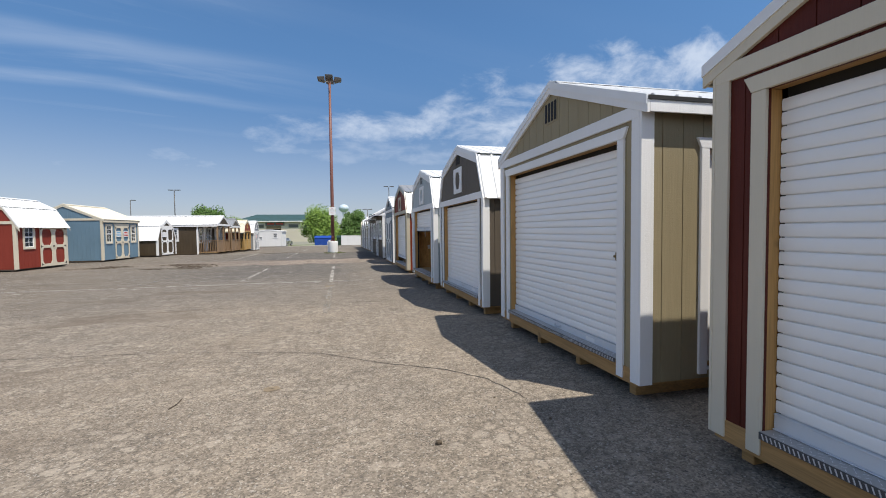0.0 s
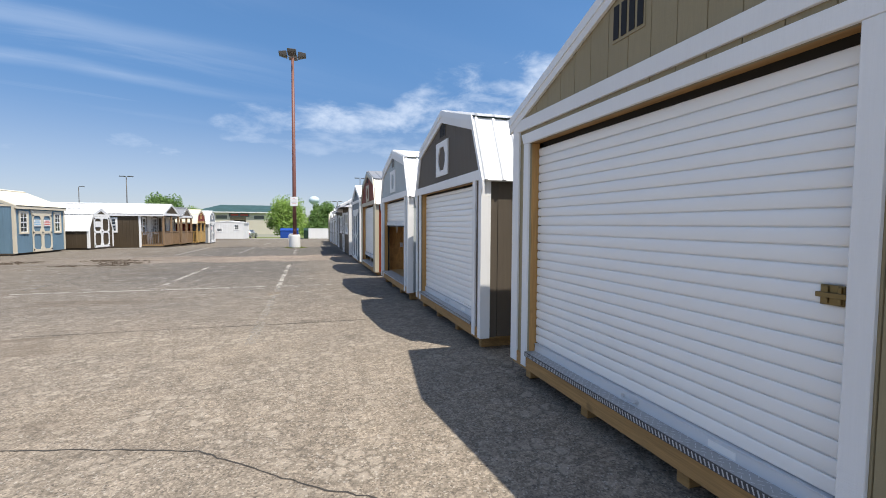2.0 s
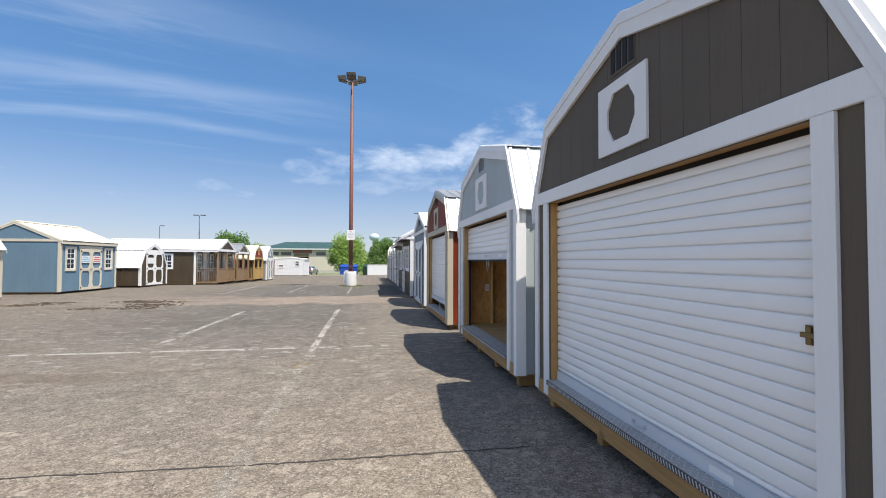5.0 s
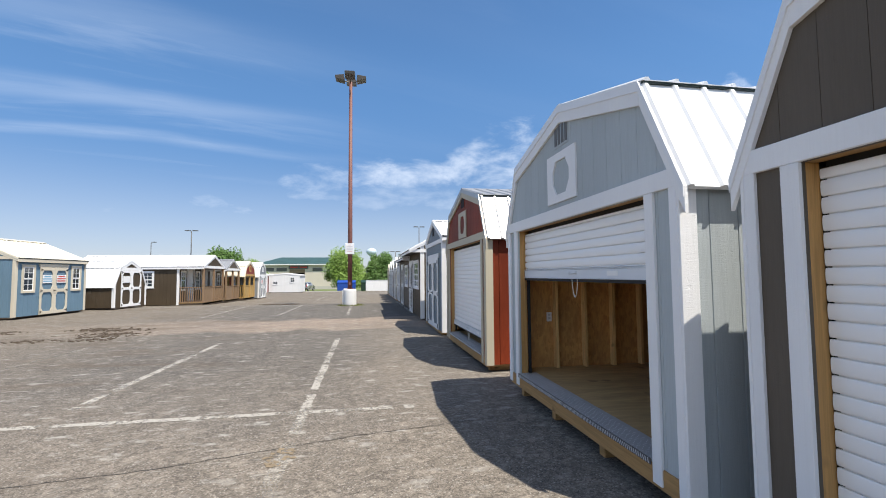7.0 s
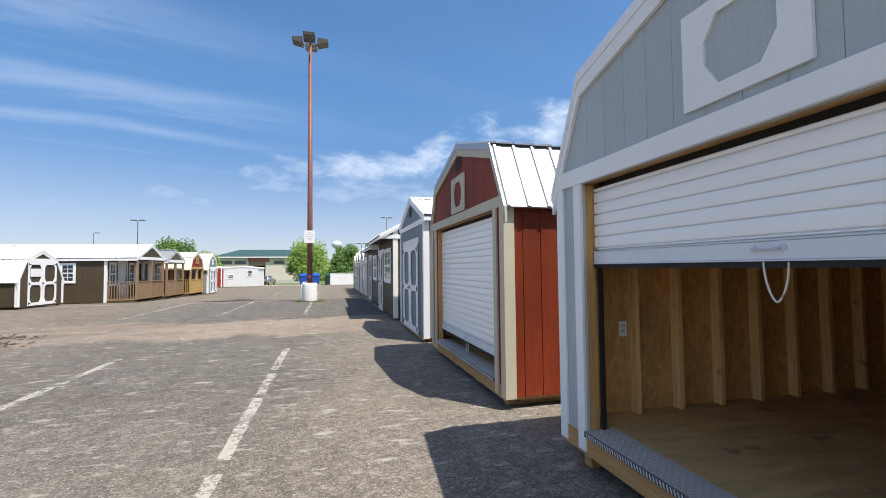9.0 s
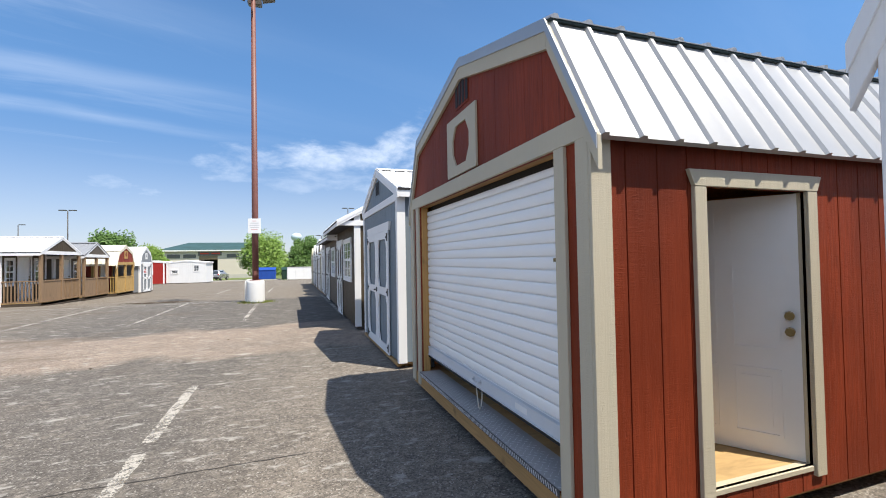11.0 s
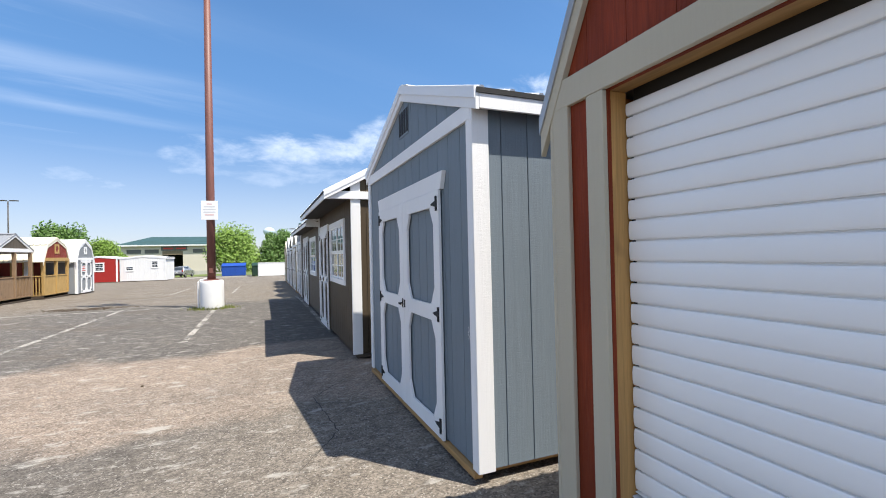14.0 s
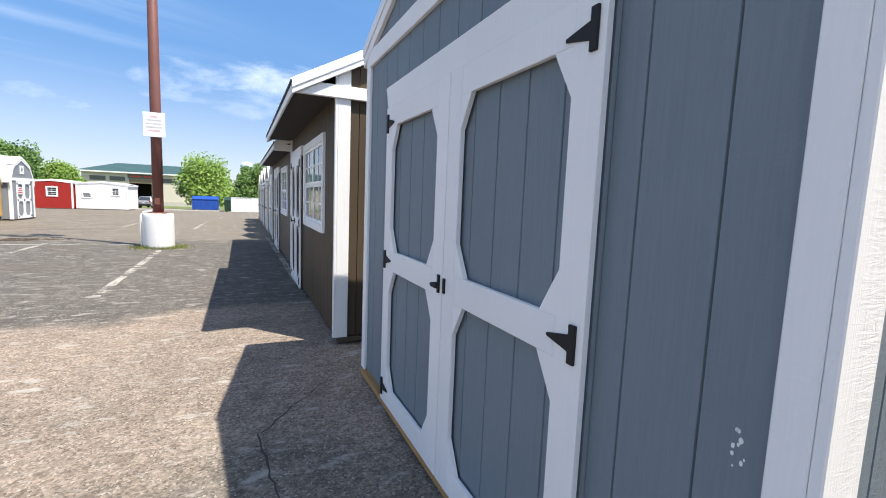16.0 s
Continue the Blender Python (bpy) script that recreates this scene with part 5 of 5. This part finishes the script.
shed_building(pose(-7.6, 45.5, fall(45.5), 0, 0, 178), "barn_shed", "dove grey lofted barn shed with white doors and a red notice", 2.1, 3.0, "barn", 0.08, 1.84, 2.81, (0.32, 2.45), DOVE, WHITE, ROOF_WHITE,
              [{"kind": "barn", "hole": (-0.66, 0.66, 0.08, 1.74), "notice": (None, SIGN_RED)}, {"kind": "octagon", "at": (-0.17, 0.17, 2.08, 2.46)}], group=ACROSS, skids=DARK_TIMBER, top_vent=False)
shed_building(pose(-13.3, 67.6, fall(68), 0, 0, 88), "garden_shed", "bright red flat-roofed shed with a white window", 2.9, 3.4, "gable", 0.08, 2.35, 2.50, None, BRIGHT_RED, WHITE, ROOF_WHITE, [win(-0.35, 0.30, 1.15, 1.85)], group=ACROSS, skids=DARK_TIMBER, top_vent=False, band=False)
shed_building(pose(-9.80, 67.8, fall(68), 0, 0, 84), "garden_shed", "plain white shed with a small window and a shut door", 3.9, 2.6, "gable", 0.08, 2.28, 2.47, None, PURE_WHITE, PURE_WHITE, ROOF_WHITE,
              [win(-1.25, -0.75, 1.35, 1.95), win(0.85, 1.45, 1.10, 1.45, 1, (1, 1))], group=ACROSS, skids=DARK_TIMBER, top_vent=False, band=False)
shed_building(pose(-19.5, 33.0, 0, 0, 0, 166), "garden_shed", "dark shed standing behind the mini barn", 3.0, 4.0, "gable", 0.1, 2.2, 2.95, None, CHARCOAL, WHITE, ROOF_DARK, group=ACROSS, skids=DARK_TIMBER, top_vent=False)

# ---- lamp standard in the lot ----


def disc(bm, x, y, z, r, sides=24):
    return [bm.verts.new((x + r * math.cos(2 * math.pi * i / sides), y + r * math.sin(2 * math.pi * i / sides), z)) for i in range(sides)]


def lathe(name, rows, mat, parent, label="", sides=24, m=None, smooth=True):
    bm = bmesh.new()
    rings = [disc(bm, 0, 0, z, r, sides) for r, z in rows]
    for a, b in zip(rings, rings[1:]):
        for i in range(sides):
            bm.faces.new((a[i - 1], a[i], b[i], b[i - 1]))
    bm.faces.new(rings[0][::-1])
    bm.faces.new(rings[-1])
    return part(name, bm, mat, parent, label, m, 0.0, smooth)


lamp = empty("lamp_standard", pose(-0.30, 31.5, 0), "tall oxide red lamp standard with floodlights on whitewashed concrete drum", "street lamp")
lathe("concrete_base", [(0.325, 0), (0.33, 0.05), (0.325, 0.72), (0.318, 0.80), (0.30, 0.83)], CONCRETE, lamp, "whitewashed concrete drum")
lathe("pole", [(0.115, 0.86), (0.115, 3.5), (0.08, 11.7)], RUST, lamp, "oxide red steel pole")
boxes("base_plate", [(-0.19, 0.19, -0.19, 0.19, 0.831, 0.860)], RUST, lamp)
boxes("hand_hole", [(-0.05, 0.05, -0.130, -0.118, 1.05, 1.20)], RUST, lamp)
bm = bmesh.new()
tube(bm, [(-0.35, -0.06, 0.02), (-0.355, -0.06, 0.78), (-0.30, -0.05, 0.86), (-0.12, -0.02, 0.88)], 0.022, 6)
part("conduit", bm, CONCRETE, lamp, "white cable conduit")
plate = boxes("sign_plate", [(-0.225, 0.225, -0.145, -0.135, 2.62, 3.18)], SIGN, lamp, "white notice plate with small print", pose(0, 0, 0, 0, 0, -6), 0.004)
for i, (w, mat) in enumerate(((0.07, PALE_RED), (0.15, SIGN_INK), (0.17, SIGN_INK), (0.16, SIGN_INK), (0.12, PALE_RED))):
    boxes("print_bar", [(-w, w, -0.1475, -0.1455, 3.07 - 0.08 * i, 3.10 - 0.08 * i)], mat, plate)
for i in range(4):
    a = radians(90 * i - 3)
    arm = bmesh.new()
    tube(arm, [(0, 0, 11.65), (0.42 * math.cos(a), 0.42 * math.sin(a), 11.78)], 0.03, 6)
    arm = part("lamp_arm", arm, BRONZE, lamp)
    bm = bmesh.new()
    prism(bm, [(0.32, 11.68), (0.78, 11.80), (0.80, 11.96), (0.34, 12.02)], -0.25, 0.25, "xz")
    head = part("lamp_head", bm, BRONZE, lamp, "bronze box floodlight", pose(0, 0, 0, 0, 0, 90 * i - 3), 0.015)
weeds = bmesh.new()
rng = random.Random(4)
for i in range(420):
    a, r = rng.uniform(0, 2 * math.pi), 0.33 + abs(rng.gauss(0, 0.22))
    x, y = r * math.cos(a) - 0.30, r * math.sin(a) * 0.7 + 31.45
    hgt, t, w = rng.uniform(0.03, 0.11), rng.uniform(0, 6.28), 0.012
    vs = [weeds.verts.new((x - w * math.cos(t), y - w * math.sin(t), 0)), weeds.verts.new((x + w * math.cos(t), y + w * math.sin(t), 0)), weeds.verts.new((x + rng.uniform(-0.05, 0.05), y + rng.uniform(-0.05, 0.05), hgt))]
    weeds.faces.new(vs)
tagged(part("weeds", weeds, WEEDS, None), "tuft of grass and weeds round the lamp's drum", "grass", "", "stuff")

# ---- distance ----


def far_lamp(x, y, h, heads):
    l = empty("street_lamp", pose(x, y, fall(y) - 0.06), "distant dark street lamp with box heads", "street lamp", "distant lamps")
    lathe("pole", [(0.10, 0), (0.065, h)], BRONZE, l, sides=10)
    for s in heads:
        boxes("lamp_head", [(s * 0.15 - (0.85 if s < 0 else 0), s * 0.15 + (0.85 if s > 0 else 0), -0.2, 0.2, h - 0.02, h + 0.10)], BRONZE, l, "", None, 0.02)
    return l


far_lamp(10.0, 87.3, 11.4, (-1, 1))
far_lamp(-28.2, 87.8, 10.4, (-1, 1))
far_lamp(-44.4, 110.9, 10.7, (1,))
far_lamp(6.3, 96.0, 7.6, (-1, 1))
far_lamp(-40.0, 140.0, 9.5, (-1, 1))


def tree(x, y, h, w, leaf, seed, trunk_h=1.6):
    """A broadleaf tree: tapered trunk, limbs, and a crown of many leaf clumps with gaps."""
    rng = random.Random(seed)
    z = fall(y) - 0.06
    t = empty("tree", pose(x, y, z), "leafy broadleaf tree in fresh green leaf beyond the lot", "tree", "trees beyond the lot")
    bm = bmesh.new()
    tube(bm, [(0, 0, 0), (0.05, 0, trunk_h * 0.6), (0.0, 0.05, trunk_h + h * 0.35), (0, 0, h * 0.85)], 0.035 * h, 8, 0.01 * h)
    tips = []
    for i in range(9):
        a = 2.4 * i
        e = (w * 0.36 * math.cos(a), w * 0.36 * math.sin(a), trunk_h + h * rng.uniform(0.25, 0.6))
        tube(bm, [(0, 0, trunk_h * 0.9 + 0.06 * h * (i % 3)), (e[0] * 0.5, e[1] * 0.5, e[2] * 0.75), e], 0.013 * h, 5, 0.004 * h)
        tips.append(e)
    part("trunk", bm, BARK, t)
    verts, faces = [], []
    lobes = [(rng.uniform(-0.33, 0.33) * w, rng.uniform(-0.33, 0.33) * w, trunk_h + rng.uniform(0.08, 0.80) * (h - trunk_h), rng.uniform(0.09, 0.20) * w) for _ in range(44)]
    lobes = [(a * (1.15 - 0.75 * (c - trunk_h) / (h - trunk_h)), b * (1.15 - 0.75 * (c - trunk_h) / (h - trunk_h)), c, r) for a, b, c, r in lobes] + [(0, 0, trunk_h + 0.45 * (h - trunk_h), 0.32 * w)]
    for lx, ly, lz, lr in lobes:
        for _ in range(420):
            d = Vector((rng.gauss(0, 1), rng.gauss(0, 1), rng.gauss(0, 0.8)))
            d = d.normalized() * lr * (0.30 + 0.95 * rng.random() ** 0.6)
            c = Vector((lx, ly, lz)) + d
            if c.z < trunk_h * 0.75:
                continue
            s = 0.022 * h * rng.uniform(0.6, 1.3)
            u = Vector((rng.gauss(0, 1), rng.gauss(0, 1), rng.gauss(0, 1))).normalized()
            v = u.orthogonal().normalized()
            n = len(verts)
            verts += [c - u * s, c + v * s * 0.6, c + u * s, c - v * s * 0.6]
            faces.append((n, n + 1, n + 2, n + 3))
    me = bpy.data.meshes.new("crown")
    me.from_pydata(verts, [], faces)
    me.materials.append(leaf)
    ob = new("crown", me)
    ob.parent = t
    return t


tree(-3.3, 95.0, 8.1, 9.6, LEAF_A, 1, 0.9)
tree(3.3, 95.5, 7.7, 6.6, LEAF_B, 3, 1.0)
tree(8.8, 97.0, 7.0, 6.0, LEAF_B, 4, 1.0)
tree(-21.8, 84.0, 7.3, 7.0, LEAF_B, 5, 1.2)
tree(-18.0, 86.0, 5.6, 5.0, LEAF_A, 6, 1.0)
tree(-45.0, 84.0, 5.6, 7.0, LEAF_B, 7)

# long low building with a green roof
hall = empty("warehouse", pose(-15.5, 120.0, fall(120) - 0.06), "long beige metal building with a green roof and an open bay", "building")
bm = bmesh.new()
box(bm, -9.4, -2.2, 0, 0.3, 0, 6.0)
box(bm, 1.4, 13.0, 0, 0.3, 0, 6.0)
box(bm, -2.2, 1.4, 0, 0.3, 4.2, 6.0)
box(bm, -9.4, -9.1, 0.3, 16, 0, 6.0)
box(bm, 12.7, 13.0, 0.3, 16, 0, 6.0)
box(bm, -9.4, 13.0, 16, 16.3, 0, 6.0)
part("wall", bm, BEIGE_WALL, hall)
bm = bmesh.new()
low = [bm.verts.new(p) for p in ((-10.0, -0.6, 6.22), (13.6, -0.6, 6.22), (13.6, 16.8, 6.22), (-10.0, 16.8, 6.22))]
top = [bm.verts.new(p) for p in ((-5.6, 8.1, 8.15), (9.2, 8.1, 8.15))]
for loop in ((low[0], low[1], top[1], top[0]), (low[1], low[2], top[1]), (low[2], low[3], top[0], top[1]), (low[3], low[0], top[0]), (low[3], low[2], low[1], low[0])):
    bm.faces.new(loop)
part("roof", bm, ROOF_GREEN, hall, "green metal hip roof")
boxes("eave_trim", [(-10.0, 13.6, -0.65, -0.55, 5.95, 6.21)], PURE_WHITE, hall, "white eave fascia")
boxes("sign_board", [(-2.4, 2.2, -0.08, -0.001, 5.0, 5.85)], VENT, hall, "dark sign board over the bay")
boxes("sign_bar", [(-2.0, -0.3, -0.10, -0.081, 5.3, 5.6)], SIGN_RED, hall)
boxes("sign_bar", [(0.2, 1.9, -0.10, -0.081, 5.3, 5.6)], SIGN_RED, hall)
boxes("bay_header", [(-2.2, 1.4, -0.05, -0.001, 4.2, 4.95)], STAIN, hall, "brown panel over the bay")
# near-black sheet stands for the shaded depth of the open bay
boxes("bay_inside", [(-2.2, 1.4, 6.0, 6.2, 0, 4.2)], DARK, hall)
for x in (-8.2, -5.2, 3.2, 7.2):
    boxes("louvre", [(x, x + 2.4, -0.04, -0.001, 4.5, 5.3)], VENT, hall)
boxes("plinth", [(-9.42, -2.2, -0.05, -0.001, 0, 0.8)], GREY_CONCRETE, hall)
boxes("plinth", [(1.4, 13.02, -0.05, -0.001, 0, 0.8)], GREY_CONCRETE, hall)
store = empty("distant_house", pose(-52.0, 150.0, fall(150)), "distant building with a pale green roof", "building")
boxes("wall", [(-9, 9, 0, 10, 0, 5.2)], BEIGE_WALL, store)
boxes("roof", [(-9.5, 9.5, -0.5, 10.5, 5.2, 6.6)], sheet_metal("pale_green_roof", (0.16, 0.36, 0.30), 0.5), store)

# water tower far off
tower = empty("water_tower", pose(5.6, 400.0, -1.5), "distant pale blue water tower on a single stem", "water tower")
lathe("stem", [(2.2, 0), (1.0, 6), (0.9, 17), (1.6, 20)], DOOR_WHITE, tower, sides=16)
lathe("tank", [(1.6, 20)] + [(4.5 * math.sin(a), 23.5 - 3.5 * math.cos(a)) for a in [0.45 + 0.25 * i for i in range(11)]], plain("pale_blue_tank_paint", (0.52, 0.62, 0.72), 0.5), tower, sides=24)

# skips, screen wall and a parked car at the far kerb


def skip(x, y, w, d, h, mat, label):
    s = empty("dumpster", pose(x, y, fall(y) - 0.05), label, "dumpster")
    bm = bmesh.new()
    prism(bm, [(0, 0.12), (d, 0.12), (d, h), (0, h * 0.8)], -w / 2, w / 2, "yz")
    part("body", bm, mat, s, "", pose(0, 0, 0), 0.03)
    for i in range(4):
        u = -w / 2 + w * (i + 0.5) / 4
        boxes("rib", [(u - 0.06, u + 0.06, -0.05, 0.0, 0.2, h * 0.75)], mat, s)
    bm = bmesh.new()
    prism(bm, [(-0.06, h * 0.8 + 0.01), (d + 0.03, h + 0.01), (d + 0.03, h + 0.07), (-0.06, h * 0.8 + 0.07)], -w / 2 - 0.03, w / 2 + 0.03, "yz")
    part("lid", bm, mat, s)
    for u in (-w / 2 - 0.07, w / 2):
        boxes("fork_pocket", [(u, u + 0.07, 0.1, d - 0.1, h * 0.5, h * 0.5 + 0.2)], mat, s)
    for u in (-w / 2 + 0.15, w / 2 - 0.25):
        boxes("foot", [(u, u + 0.1, 0.1, d - 0.1, 0.0, 0.12)], BLACK_IRON, s)
    return s


skip(-2.6, 82.0, 2.9, 1.8, 1.75, BLUE_STEEL, "blue steel dumpster on the grass strip")
skip(0.35, 73.0, 1.0, 1.4, 1.6, GREEN_STEEL, "dark green steel dumpster beside the white screen")
screen = empty("screen_wall", pose(2.45, 71.5, fall(71.5)), "plain white panelled screen at the lot's edge", "fence")
for i in range(4):
    boxes("panel", [(-1.9 + 0.95 * i, -0.96 + 0.95 * i, 0, 0.08, 0.05, 1.55)], PURE_WHITE, screen, "", None, 0.01)
boxes("cap", [(-1.92, 1.9, -0.03, 0.11, 1.551, 1.60)], PURE_WHITE, screen)
for i in range(5):
    boxes("post", [(-1.94 + 0.95 * i, -1.88 + 0.95 * i, 0.085, 0.15, 0, 1.5)], PURE_WHITE, screen)


def parked_car(x, y, rot):
    c = empty("parked_car", pose(x, y, fall(y) - 0.05, 0, 0, rot), "silver estate car parked nose in, seen from behind", "car")
    bm = bmesh.new()
    side = [(0.0, 0.35), (0.05, 0.95), (0.25, 1.10), (0.55, 1.62), (2.6, 1.70), (3.45, 1.12), (4.45, 0.98), (4.6, 0.65), (4.58, 0.32)]
    lo = [bm.verts.new((-0.92, p, z)) for p, z in side]
    hi = [bm.verts.new((0.92, p, z)) for p, z in side]
    for v in lo + hi:
        if v.co.z > 1.3:
            v.co.x *= 0.80
    bm.faces.new(lo)
    bm.faces.new(hi[::-1])
    for i in range(len(side)):
        bm.faces.new((lo[i], lo[i - 1], hi[i - 1], hi[i]))
    body = part("body", bm, CAR_PAINT, c, "", None, 0.06)
    bm = bmesh.new()
    vs = [bm.verts.new(p) for p in ((-0.76, 0.245, 1.12), (0.76, 0.245, 1.12), (0.64, 0.515, 1.58), (-0.64, 0.515, 1.58))]
    bm.faces.new(vs)
    part("rear_window", bm, GLASS, body)
    for s in (-1, 1):
        bm = bmesh.new()
        vs = [bm.verts.new((s * a, p, z)) for a, p, z in ((0.905, 0.55, 1.12), (0.905, 3.2, 1.14), (0.765, 2.6, 1.60), (0.765, 0.75, 1.58))]
        bm.faces.new(vs)
        part("side_window", bm, GLASS, body)
        boxes("tail_lamp", [(s * 0.80 - 0.1, s * 0.80 + 0.1, 0.0, 0.12, 0.92, 1.18)], TAIL_RED, body)
        for p in (0.9, 3.7):
            bm = bmesh.new()
            tube(bm, [(s * 0.72, p, 0.33), (s * 0.94, p, 0.33)], 0.33, 18)
            wheel = part("wheel", bm, TYRE, c)
            bm = bmesh.new()
            tube(bm, [(s * 0.93, p, 0.33), (s * 0.95, p, 0.33)], 0.19, 12)
            part("rim", bm, ZINC, wheel)
    boxes("bumper", [(-0.90, 0.90, -0.06, 0.10, 0.35, 0.62)], BLACK_IRON, body, "", None, 0.03)
    boxes("number_plate", [(-0.16, 0.16, -0.075, -0.062, 0.72, 0.82)], SIGN, body)
    return c


parked_car(-11.2, 94.5, -12)
# loose stones on the paving
rng = random.Random(9)
for i, (x, y, r) in enumerate(((0.69, 2.93, 0.028), (1.62, 3.1, 0.014), (1.35, 3.62, 0.012), (-0.2, 22.9, 0.02), (-1.8, 21.1, 0.02))):
    bm = bmesh.new()
    bmesh.ops.create_icosphere(bm, subdivisions=1, radius=r)
    for v in bm.verts:
        v.co = v.co * rng.uniform(0.8, 1.2)
        v.co.z *= 0.7
    ob = part("pebble", bm, BARK, None, "", pose(x, y, r * 0.5))
    tagged(ob, "small dark stone lying on the asphalt", "stone", "loose stones")


# a pale scuff on the blue shed's front, rough dug patches in the paving across the lot
rng = random.Random(21)
for obj in [o for o in scene.objects if o.name == "garden_shed"]:
    bm = bmesh.new()
    for i in range(9):
        u, z = rng.gauss(-1.355, 0.012), 0.94 + rng.uniform(-0.055, 0.06)
        r = rng.uniform(0.002, 0.006)
        prism(bm, [(u + r * math.cos(a) * rng.uniform(0.6, 1), z + r * 1.5 * math.sin(a) * rng.uniform(0.6, 1)) for a in [k * 1.047 for k in range(6)]], -0.0016, -0.0004)
    part("paint_scuff", bm, SIGN, obj, "pale scuff mark on the paint")


def rough_patch(x, y, rx, ry, seed, count):
    """Broken paving: crumbs and clods of brown earth and asphalt lying in streaks."""
    rng = random.Random(seed)
    streaks = [(rng.uniform(-0.9, 0.9), rng.uniform(-0.9, 0.9)) for _ in range(9)]
    bm = bmesh.new()
    for i in range(count):
        u, v = streaks[i % 9]
        px, py = x + rx * (u + rng.gauss(0, 0.30)), y + ry * (v + rng.gauss(0, 0.10))
        r = rng.uniform(0.010, 0.045)
        ring = [(px + 1.6 * r * math.cos(t) * rng.uniform(0.6, 1.2), py + r * math.sin(t) * rng.uniform(0.6, 1.2)) for t in [q * 1.2566 for q in range(5)]]
        prism(bm, ring, fall(py), fall(py) + rng.uniform(0.006, 0.020), "xy")
    tagged(part("asphalt_rubble", bm, CLOD, None), "brown crumbled asphalt and earth in a worn hollow", "rubble", "", "stuff")


CLOD = plain("brown_clods", (0.085, 0.062, 0.042), 0.9, 0.0, 0.4, 5.0)
rough_patch(-6.6, 21.9, 1.1, 1.5, 1, 420)
rough_patch(-10.2, 22.2, 0.9, 0.8, 2, 200)
rough_patch(-4.1, 34.0, 1.0, 0.7, 3, 220)


def stain(x, y, rx, ry, seed):
    """A thin blotch of rusty silt dried on the paving."""
    rng = random.Random(seed)
    bm = bmesh.new()
    for i in range(60):
        a, k = rng.uniform(0, 6.283), rng.uniform(0.25, 1.0) ** 0.7
        px, py = x + rx * k * math.cos(a), y + ry * k * math.sin(a)
        r = rng.uniform(0.008, 0.03)
        ring = [bm.verts.new((px + r * math.cos(t) * rng.uniform(0.5, 1.2), py + r * math.sin(t) * rng.uniform(0.5, 1.2), 0.0046 + 0.00002 * i)) for t in [q * 1.0472 for q in range(6)]]
        bm.faces.new(ring)
    tagged(part("rust_stain", bm, STAIN, None), "rust brown blotch dried on the asphalt", "stain", "", "structure")


stain(-0.22, 12.36, 0.13, 0.20, 1)
stain(-0.60, 4.38, 0.07, 0.06, 2)
bm = bmesh.new()
tube(bm, [(-1.38, 4.09, 0.006), (-1.345, 4.20, 0.010), (-1.35, 4.32, 0.006)], 0.004, 5)
tagged(part("straw", bm, CLOD, None), "dry brown straw lying on the asphalt", "straw")
